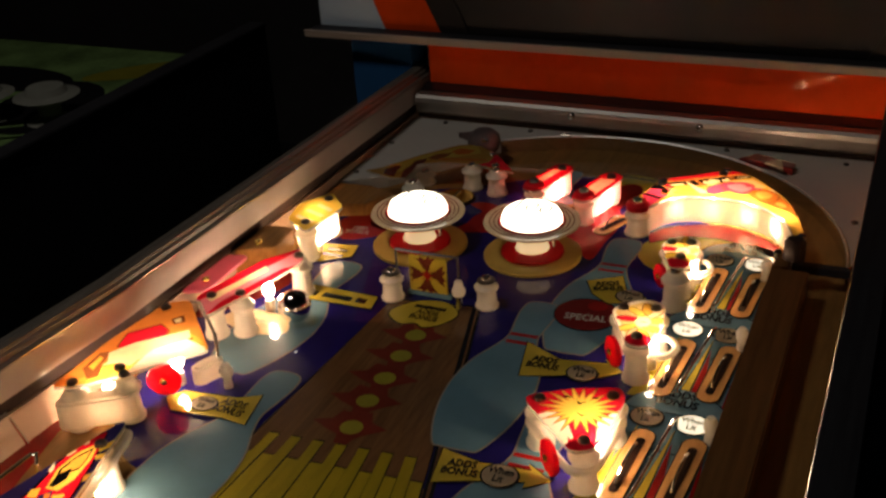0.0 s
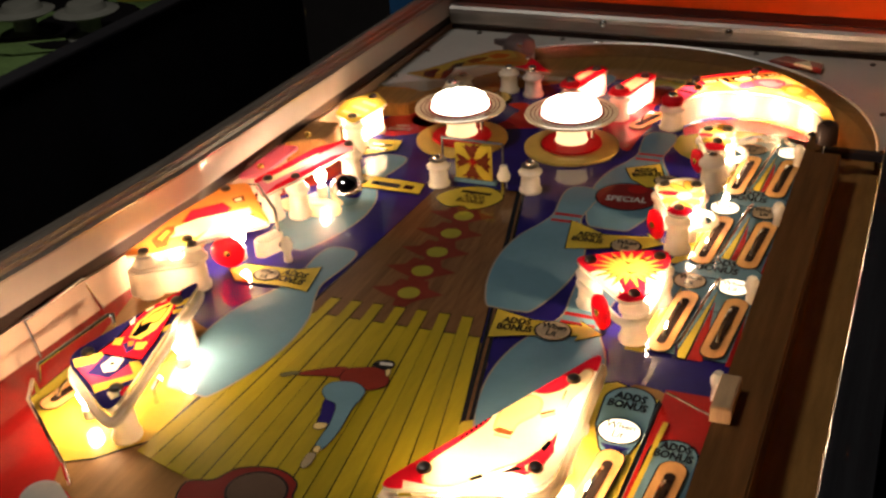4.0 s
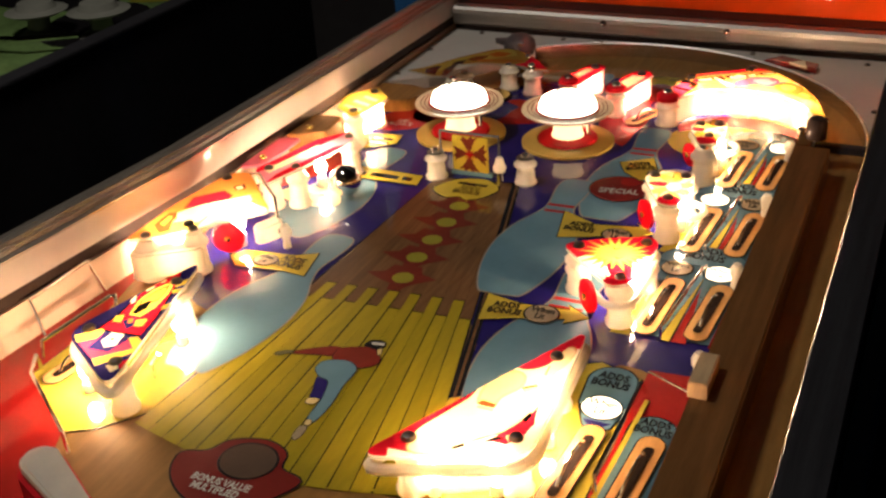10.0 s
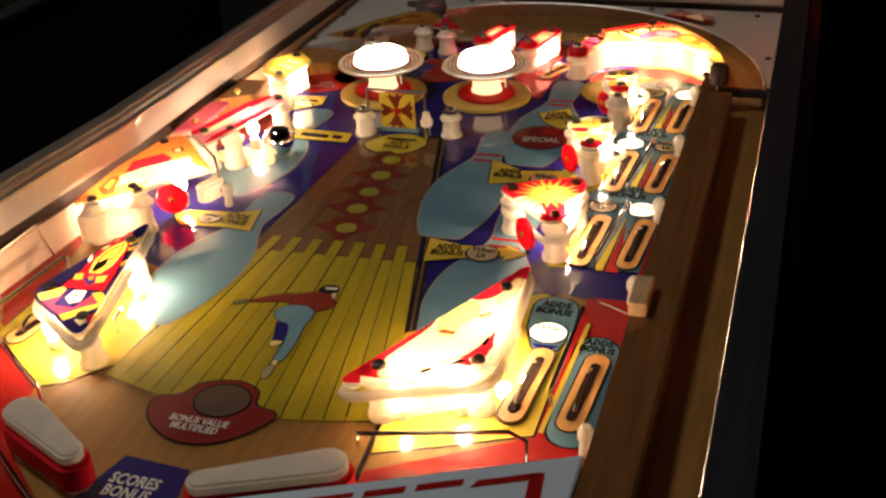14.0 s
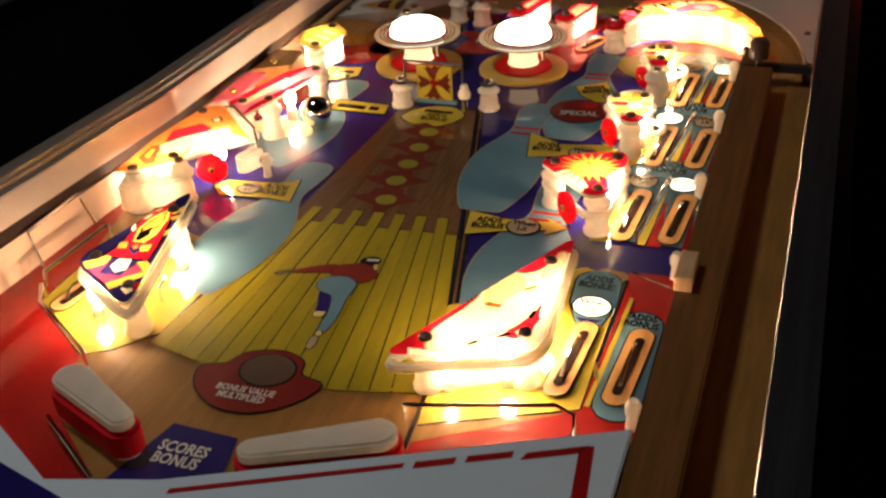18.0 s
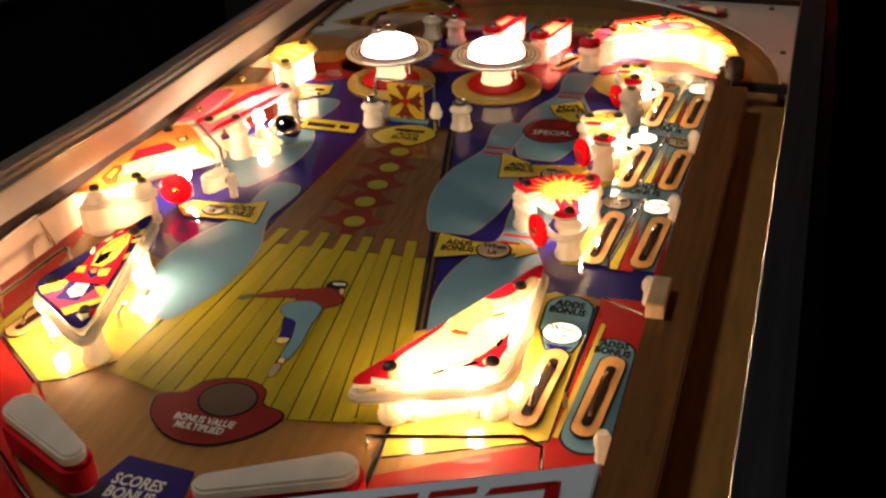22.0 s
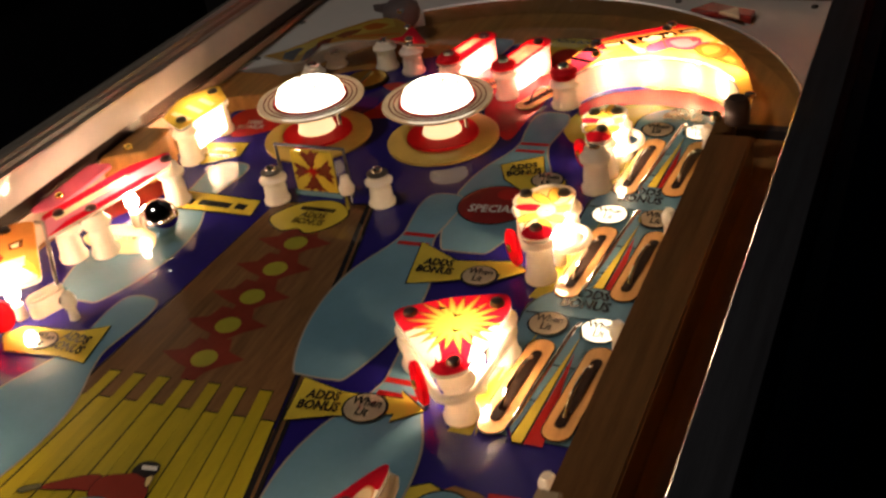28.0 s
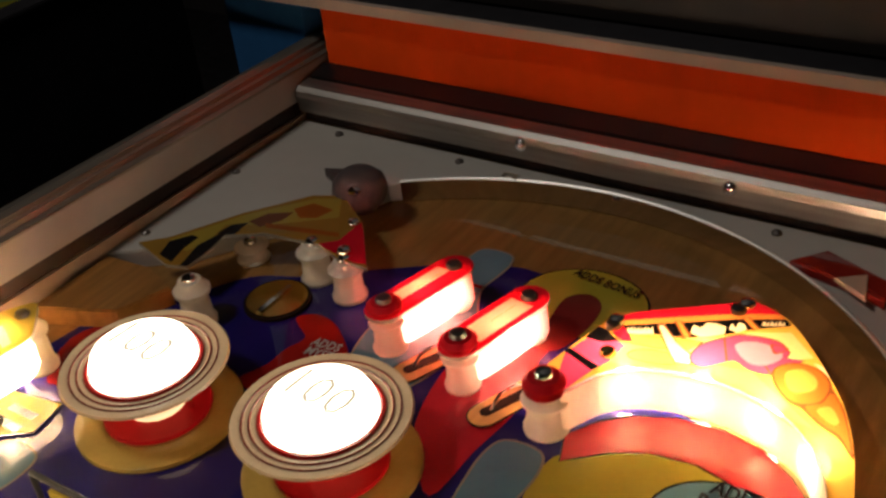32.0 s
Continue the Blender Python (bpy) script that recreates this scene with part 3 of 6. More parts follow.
# right-hand rollover lanes
def rollover(x, y0, y1, lean=0.002):
    t = thing("rollover_switch", "bent wire rollover switch in a slotted playfield lane", "rollover", (x, (y0 + y1) / 2, 0), "rollover switches")
    h = (y1 - y0) / 2
    part("slot_outline", slab(pill(-lean, -h, lean, h, 0.0086), 0.0020, 0.0002), "black", t)
    part("slot_rim", slab(pill(-lean, -h, lean, h, 0.0077), 0.0022, 0.0003), "slot_edge", t)
    part("slot", slab(pill(-lean, -h * 0.86, lean, h * 0.82, 0.0030), 0.0026, 0.0003), "slot", t)
    part("wire", tube(spline([(-lean * .7, -h * 0.7, 0.003), (-lean * .4, -h * 0.3, 0.0085), (lean * .3, h * 0.35, 0.0085), (lean * .7, h * 0.7, 0.003)], 5, False), 0.0010), "chrome", t, smooth=True)
    return t


def lit_oval(x, y, rx, ry, lit, parent=None):
    t = thing("playfield_insert", ("lit" if lit else "unlit") + " round plastic insert printed When Lit", "insert", (x, y, 0), "lamp inserts")
    part("rim", slab(oval(0, 0, rx * 1.12, ry * 1.12), 0.0021, 0.0002), "black", t)
    part("lens", slab(oval(0, 0, rx, ry), 0.0023, 0.0004), "insert_lit" if lit else "insert_off", t)
    words("lettering", "When\nLit", rx * 0.8, (0, 0, 0.0029), 0, "black", t, bold=0.0002)


for k in range(3):
    y = 0.111 + 0.1185 * k
    dx = 0.002 * k
    outlined("lane_dome", [(0.101 + dx, y - 0.09)] + oval(0.1325 + dx, y + 0.012, 0.0345, 0.0265, 16, 0, 180, 0) + [(0.166, y - 0.09)], "pale_blue", 3)
    for pts, mt, lv in (([(0.094, -0.095), (0.107, -0.095), (0.105, -0.035)], "yellow", 6), ([(0.103, -0.070), (0.109, -0.095), (0.113, -0.004)], "yellow", 7), ([(0.1255, -0.095), (0.1345, -0.095), (0.1375, -0.002)], "black", 6),
                        ([(0.1265, -0.094), (0.1335, -0.094), (0.1370, -0.006)], "yellow", 8), ([(0.1345, -0.094), (0.1445, -0.094), (0.1380, -0.020)], "red", 7), ([(0.1585, -0.094), (0.164, -0.094), (0.1605, -0.03)], "red", 7)):
        art("lane_flash", [(x + dx, y + q) for x, q in pts], mt, lv)
    for q in (-0.03, -0.06):
        art("print_line", [(0.102 + dx, y + q), (0.165, y + q - 0.004), (0.165, y + q - 0.005), (0.102 + dx, y + q - 0.001)], "black", 5)
    if k < 2:
        outlined("dome_cap", oval(0.1325 + dx, y + 0.010, 0.0338, 0.0290, 18, 0, 180, 0), "pale_blue", 10, 0.0009)
    words("lettering", "ADDS\nBONUS", 0.0118, (0.1315 + dx * 0.5, y + 0.0265, 0.0022), -2, "black", playfield, bold=0.0004)
    lit_oval(0.116 + dx, y, 0.0108, 0.0100, k == 1)
    lit_oval(0.1465 + dx, y, 0.0108, 0.0100, k != 1)
    rollover(0.117 + dx, y - 0.085, y - 0.022)
    rollover(0.1505 + dx * .6, y - 0.082, y - 0.022)
lit_oval(0.045, 0.020, 0.0115, 0.0105, False)
lit_oval(0.060, 0.147, 0.0105, 0.0095, False)
lit_oval(0.064, 0.265, 0.0105, 0.0095, False)
lit_oval(-0.181, 0.026, 0.0095, 0.0080, False)

outlined("outlane_pill", oval(0.1125, -0.038, 0.0150, 0.0150, 14, 0, 0, 180) + [(0.0995, -0.0640), (0.1075, -0.0840), (0.1150, -0.0930), (0.1240, -0.0840), (0.1285, -0.0640)][::1], "pale_blue", 5)
art("print_line", [(0.1065, -0.0800), (0.1240, -0.0800), (0.1150, -0.0890)], "navy", 9)
outlined("outlane_pill", pill(0.1485, -0.16, 0.148, -0.078, 0.0135), "pale_blue", 5)
words("lettering", "ADDS\nBONUS", 0.0098, (0.1125, -0.039, 0.0022), -2, "black", playfield, bold=0.0003)
words("lettering", "ADDS\nBONUS", 0.0090, (0.1485, -0.076, 0.0022), -2, "black", playfield, bold=0.0003)
lit_oval(0.1145, -0.068, 0.0118, 0.0105, True)
rollover(0.1142, -0.154, -0.093)
rollover(0.1488, -0.154, -0.092)
rollover(-0.226, -0.155, -0.125)
rollover(-0.0360, 0.384, 0.412, 0.006)
rollover(0.0160, 0.374, 0.404, 0.006)
for pts in ([(0.131, -0.165), (0.134, -0.165), (0.139, -0.05), (0.136, -0.05)],):
    art("lane_flash", pts, "yellow", 8)


# ---- cabinet ----
def prism_x(x0, x1, yz, bm=None):
    """A straight moulding along x0..x1 with the section yz."""
    bm = bm or bmesh.new()
    a = [bm.verts.new((x0, y, z)) for y, z in yz]
    b = [bm.verts.new((x1, y, z)) for y, z in yz]
    bm.faces.new(a[::-1]), bm.faces.new(b)
    for i in range(len(yz)):
        bm.faces.new((a[i - 1], a[i], b[i], b[i - 1]))
    bmesh.ops.recalc_face_normals(bm, faces=bm.faces)
    return bm


def prism_y(sect0, y0, sect1, y1):
    """A long moulding whose section runs from sect0 at y0 to sect1 at y1."""
    bm = bmesh.new()
    a = [bm.verts.new((x, y0, z)) for x, z in sect0]
    b = [bm.verts.new((x, y1, z)) for x, z in sect1]
    bm.faces.new(a[::-1]), bm.faces.new(b)
    for i in range(len(sect0)):
        bm.faces.new((a[i - 1], a[i], b[i], b[i - 1]))
    bmesh.ops.recalc_face_normals(bm, faces=bm.faces)
    return bm


def zt(y):
    return -0.02 * y


cabinet = thing("pinball_cabinet", "pinball machine cabinet with steel side rails and black sides", "pinball machine", (0, 0, 0))
for y0, x0, y1, x1 in ((YF, -0.298, 0.06, LX), (0.06, LX, YB + 0.02, LX)):
    a, b = zt(y0), zt(y1)

    def strip(name, sect, mat, label):
        part(name, prism_y([(x0 + x, z + a) for x, z in sect], y0, [(x1 + x, z + b) for x, z in sect], y1), mat, cabinet, label)
    strip("side_panel", [(0, -0.03), (0, 0.0275), (-0.010, 0.0275), (-0.010, -0.03)], "cream_side", "cream painted lower side panel")
    # Shade between lower and upper side, put in as a dark strip.
    strip("gap_shade_strip", [(-0.0025, 0.0277), (-0.0025, 0.0385), (-0.010, 0.0385), (-0.010, 0.0277)], "shade_sleeve_brown", "dark strip standing for the shaded gap below the glass side")
    strip("upper_side", [(0, 0.0387), (0.0, 0.060), (-0.012, 0.060), (-0.012, 0.0387)], "upper_side", "pale upper cabinet side")
    strip("side_rail", [(0.0005, 0.0602), (0.0005, 0.0622), (-0.0030, 0.0632), (-0.0040, 0.0665), (-0.0060, 0.0672), (-0.0070, 0.0700), (-0.0120, 0.0715), (-0.0180, 0.0705), (-0.0195, 0.055), (-0.0125, 0.055), (-0.0125, 0.0602)], "rail_steel", "long worn steel side rail")
    strip("cabinet_side", [(-0.0130, -0.5), (-0.0130, 0.0545), (-0.0240, 0.0545), (-0.0240, -0.5)], "cab_black", "black painted cabinet side")
# Golden reflected light on this wall is put into the wood's lighter colour.
part("inner_wall", block(RX, YF, -0.02, RX + 0.006, YB, 0.0815), "rail_wood", cabinet, "bare varnished wooden side wall")
part("side_rail", prism_y([(RX, 0.0817), (RX + 0.0008, 0.0828), (RX + 0.022, 0.0835), (RX + 0.024, 0.06), (RX + 0.0063, 0.06), (RX + 0.0063, 0.0817)], YF, [(RX, 0.0817), (RX + 0.0008, 0.0828), (RX + 0.022, 0.0835), (RX + 0.024, 0.06), (RX + 0.0063, 0.06), (RX + 0.0063, 0.0817)], YB), "darkened_rail", cabinet, "long worn steel side rail")
part("cabinet_side", block(RX + 0.0245, YF - 0.1, -0.5, RX + 0.034, YB + 0.15, 0.060), "cab_blue", cabinet, "blue painted cabinet side")
part("cabinet_front", block(-0.322, YF - 0.012, -0.5, RX + 0.0245, YF - 0.0005, 0.02), "cab_black", cabinet)
part("cabinet_floor", block(-0.278, YF, -0.5, RX + 0.0245, YB + 0.02, -0.48), "cab_black", cabinet)
for x in (LX - 0.02, RX + 0.01):
    for y in (YF - 0.05, YB + 0.1):
        part("leg", prism_y([(x - 0.02, FLOOR), (x + 0.02, FLOOR), (x + 0.02, -0.5), (x - 0.02, -0.5)], y - 0.02, [(x - 0.02, FLOOR), (x + 0.02, FLOOR), (x + 0.02, -0.5), (x - 0.02, -0.5)], y + 0.02), "steel", cabinet)

# back rail and backbox
rail = thing("back_rail", "steel rear moulding with two round-headed screws", "rail", (0, 0.576, 0))
part("moulding", prism_x(LX + 0.003, RX - 0.001, [(0.0, 0.0185), (-0.004, 0.0215), (-0.006, 0.0330), (-0.005, 0.0375), (-0.002, 0.0405), (0.010, 0.0412), (0.012, 0.0185)]), "moulding_steel", rail, smooth=False)
# The shaded gap under the moulding is a strip coloured dark.
part("gap_shade_strip", prism_x(LX + 0.003, RX - 0.001, [(0.001, 0.0128), (0.001, 0.0183), (0.012, 0.0183), (0.012, 0.0128)]), "shade_sleeve_brown", rail, "dark strip standing for the shaded gap below the moulding")
part("black_trim", prism_x(LX + 0.003, RX - 0.001, [(0.0125, 0.0385), (0.0125, 0.0420), (0.0290, 0.0450), (0.0290, 0.0385)]), "trim_black", rail, "dark glossy trim strip above the moulding")
for x in (-0.0800, 0.0555):
    part("screw", lathe([(0.0001, 0.0035), (0.0025, 0.003), (0.0042, 0.0012), (0.0045, 0.0)][::-1], 14, at=(x, -0.0055, 0.0325), axis="y"), "chrome", rail, smooth=True)

backbox = thing("backbox", "orange and white pinball backbox with a dark unlit glass", "backbox", (0, 0.606, 0))
part("lower_panel", block(-0.259, 0.0, 0.0450, RX + 0.03, 0.014, 0.0923), "orange_panel", backbox, "glossy orange painted lower panel")
part("neck", block(LX, 0.016, -0.5, RX + 0.02, 0.20, 0.0860), "cab_black", backbox)
part("white_ledge", prism_x(-0.41, 0.40, [(-0.014, 0.0926), (-0.015, 0.1003), (-0.011, 0.1006), (-0.011, 0.0926)]), "ledge", backbox, "tan painted ledge under the glass")
part("glass_moulding", block(-0.41, -0.0107, 0.0926, 0.40, 0.0165, 0.0980), "cab_black", backbox, "black moulding behind the ledge")
part("box_body", block(-0.41, 0.03, 0.0982, 0.40, 0.26, 0.80), "cab_black", backbox)
part("backglass", block(-0.345, 0.020, 0.0982, 0.345, 0.0295, 0.76), "glass_dark", backbox, "dark unlit backglass")
for sx, x0 in ((1, -0.405), (-1, 0.395)):
    for i, (a, b, mt) in enumerate(((0.0, 0.085, "apron_white"), (0.085, 0.155, "orange_panel"), (0.155, 0.19, "glass_dark"))):
        q = [(x0 + sx * a, 0.0985), (x0 + sx * b, 0.0985), (x0 + sx * (b - 0.10), 0.31), (x0 + sx * (a - 0.10), 0.31)]
        q = [(max(-0.405, min(0.395, x)), z) for x, z in q]
        bm = bmesh.new()
        f0 = [bm.verts.new((x, 0.017 - 0.0004 * i, z)) for x, z in q]
        f1 = [bm.verts.new((x, 0.0195, z)) for x, z in q]
        for i2 in range(4):
            bm.faces.new((f0[i2 - 1], f0[i2], f1[i2], f1[i2 - 1]))
        bm.faces.new(f0), bm.faces.new(f1[::-1])
        bmesh.ops.recalc_face_normals(bm, faces=bm.faces)
        part("painted_stripe", bm, mt, backbox)

# white board with the curved ball guide
AX, AY, ARX, ARY = -0.013, 0.333, 0.2355, 0.234
BOARD = 0.0125                                      # top of the white board
arc = oval(AX, AY, ARX, ARY, 40, 0, 2, 126)
board = tagged(part("top_board", slab(arc + [(-0.162, 0.495), (-0.196, 0.452), (-0.222, 0.412), (LX + 0.001, 0.385), (LX + 0.001, 0.5755), (RX - 0.001, 0.5755), (RX - 0.001, 0.341)], 0.0005, BOARD - 0.0005, bevel=0.0008), "board_white"),
               "off-white painted board filling the arch corners", "board")
guide = thing("ball_arch", "bright curved steel ball guide round the top", "ball guide", (0, 0, 0))
bm = bmesh.new()
inner = [oval(AX, AY, ARX - d, ARY - d, 48, 0, 0, 124) for d in (0.0006, 0.0024)]
vs = [[bm.verts.new((x, y, z)) for x, y in ring for z in (0.0006, 0.0145)] for ring in inner]
n = len(inner[0])
for i in range(n - 1):
    o, q = vs[0], vs[1]
    bm.faces.new((o[2 * i], o[2 * i + 2], o[2 * i + 3], o[2 * i + 1]))
    bm.faces.new((q[2 * i + 1], q[2 * i + 3], q[2 * i + 2], q[2 * i]))
    bm.faces.new((o[2 * i + 1], o[2 * i + 3], q[2 * i + 3], q[2 * i + 1]))
bmesh.ops.recalc_face_normals(bm, faces=bm.faces)
part("guide_strip", bm, "arch_steel", guide, smooth=True)
bm = tube([(x, y, 0.0150) for x, y in oval(AX, AY, ARX - 0.0014, ARY - 0.0014, 48, 0, 0, 124)], 0.0010, False, 6)
part("rolled_edge", bm, "rim_steel", guide, "bright rolled upper edge", True)
part("joint_clip", block(-0.087, 0.5560, 0.0105, -0.076, 0.5605, 0.0170, 0.0005), "chrome", guide)
for x, y in ((-0.225, 0.566), (-0.125, 0.566), (-0.012, 0.566), (0.085, 0.566), (-0.258, 0.412), (-0.258, 0.495), (0.219, 0.43), (0.2, 0.56)):
    tagged(part("board_screw", lathe([(0.0030, BOARD), (0.0028, BOARD + 0.0014), (0.0012, BOARD + 0.0024)], 10, at=(x, y, 0)), "dark_steel"), "small dark screw in the white board", "screw", "board screws")

# shooter lane divider
div = thing("lane_divider", "varnished wooden rail beside the shooter lane", "rail", (0, 0, 0))
part("rail_body", block(DX0, -0.30, 0.0005, DX1 + 0.016, 0.2995, 0.028, 0.0012), "rail_shaded", div)
part("rail_end", block(DX0, 0.30, 0.0005, DX1, 0.325, 0.028, 0.001), "rail_shaded", div)
tagged(part("wood_block", block(0.1660, -0.076, 0.0285, 0.1770, -0.043, 0.0385, 0.0008), "raw_wood"), "raw pale pine block on the lane divider", "block")

# ---- small parts used by many things ----
def bulb(parent, x, y, z=0.0200):
    b = part("bulb", lathe([(0.0012, z - 0.007), (0.0042, z - 0.003), (0.0048, z + 0.001), (0.0038, z + 0.005), (0.0012, z + 0.0075)], 10, at=(x, y, 0)), "bulb", parent, "glowing warm lamp bulb", True)
    part("socket", lathe([(0.0040, 0.0006), (0.0040, z - 0.0090), (0.0014, z - 0.0072)], 12, at=(x, y, 0)), "white_plastic", parent)
    return b


def screw(parent, x, y, z, r=0.0036, mat="dark_steel"):
    return part("screw", lathe([(r, z), (r, z + 0.0012), (r * 0.8, z + 0.0026), (r * 0.35, z + 0.0032)], 12, at=(x, y, 0)), mat, parent, smooth=True)


def post(parent, x, y, h=0.029, r=0.0085, mat="white_plastic"):
    p = part("post", lathe([(r * 1.12, 0.0004), (r * 1.15, h * 0.10), (r * 0.98, h * 0.18), (r * 0.92, h * 0.52), (r * 0.86, h * 0.60), (r * 0.90, h * 0.66), (r * 1.14, h * 0.72), (r * 1.18, h * 0.80), (r * 0.96, h * 0.86), (r * 0.80, h * 0.94), (r * 0.74, h)], 20, at=(x, y, 0)), mat, parent, smooth=True)
    return p


def rubber(parent, pts, z, r=0.0030, mat="rubber_white"):
    return part("rubber_ring", tube([(p[0], p[1], z) for p in pts], r, True, 8), mat, parent, "stretched white rubber ring", True)


def rounded(corners, r=0.010, n=5):
    """Outline with rounded corners."""
    out, k = [], len(corners)
    for i in range(k):
        a, c, b = Vector(corners[i - 1]), Vector(corners[i]), Vector(corners[(i + 1) % k])
        da, db = (a - c).normalized(), (b - c).normalized()
        s = min(r, (a - c).length * 0.45, (b - c).length * 0.45)
        p, q = c + da * s, c + db * s
        for j in range(n + 1):
            t = j / n
            out.append(tuple(p * (1 - t) ** 2 + c * 2 * t * (1 - t) + q * t * t))
    return out


def shrink(pts, k):
    cx, cy = sum(p[0] for p in pts) / len(pts), sum(p[1] for p in pts) / len(pts)
    return [(cx + (p[0] - cx) * k, cy + (p[1] - cy) * k) for p in pts]


PRINTS, SHEETS = {}, []


def printed(parent, pts, mat, z=0):
    """A printed area of a plastic; later ones cover earlier ones."""
    PRINTS.setdefault(parent.name, []).append(([p[:2] for p in pts], mat))


def sheet(parent, outline, z, h, mat):
    """A clear plastic plate whose upper side will carry the prints."""
    part("cover", slab(outline, z, h, bevel=0.0004), "p_clear", parent, "clear plastic cover")
    SHEETS.append((parent, [p[:2] for p in outline], z + h + 0.0002, mat))


def print_sheet(parent, outline, z, mat):
    """The print of one plastic as a single sheet cut along every colour's edge."""
    areas = [(outline, mat)] + PRINTS.get(parent.name, [])
    vs, fs = [], []
    for pts, _ in areas:
        if sum(pts[i - 1][0] * p[1] - p[0] * pts[i - 1][1] for i, p in enumerate(pts)) < 0:
            pts = pts[::-1]
        fs.append(list(range(len(vs), len(vs) + len(pts))))
        vs += [Vector(p) for p in pts]
    co, _, tris, _, _, origin = delaunay_2d_cdt(vs, [], fs, 1, 1e-6)
    me = bpy.data.meshes.new("print")
    kept = [(t, max(o)) for t, o in zip(tris, origin) if 0 in o]
    me.from_pydata([(p.x, p.y, z) for p in co], [], [t for t, _ in kept])
    mats = []
    for poly, (_, top) in zip(me.polygons, kept):
        m = areas[top][1]
        if m not in mats:
            mats.append(m)
            me.materials.append(M[m])
        poly.material_index = mats.index(m)
    ob = new("print", me)
    ob.parent = parent
    tagged(ob, "coloured print on clear plastic")


def mix(corners, *w):
    """A place inside a triangle or polygon by weights on its corners."""
    s = sum(w)
    return (sum(c[0] * k for c, k in zip(corners, w)) / s, sum(c[1] * k for c, k in zip(corners, w)) / s)


PZ = 0.033        # underside of the plastics

# ---- slingshots ----
def slingshot(T, L, B, base, label, lamps):
    c = [T, L, B]
    t = thing("slingshot", label, "slingshot", (0, 0, 0), "slingshots")
    outline = rounded(c, 0.016)
    sheet(t, outline, PZ, 0.0026, base)
    rubber(t, shrink(outline, 1.0), 0.0265, 0.0034)
    for p in c:
        q = mix(c, *[6 if p is k else 1 for k in c])
        post(t, *q, PZ - 0.0005, 0.0080)
        screw(t, *q, PZ + 0.0026, 0.0042)
    for p in lamps:
        bulb(t, *p, 0.0165)
    part("kicker_arm", tube([(*mix(c, 1, .1, 1.6), 0.001), (*mix(c, 1, .1, 1.6), 0.012), (*mix(c, 1, -.12, 1.5), 0.018)], 0.0016), "steel", t)
    return t, c


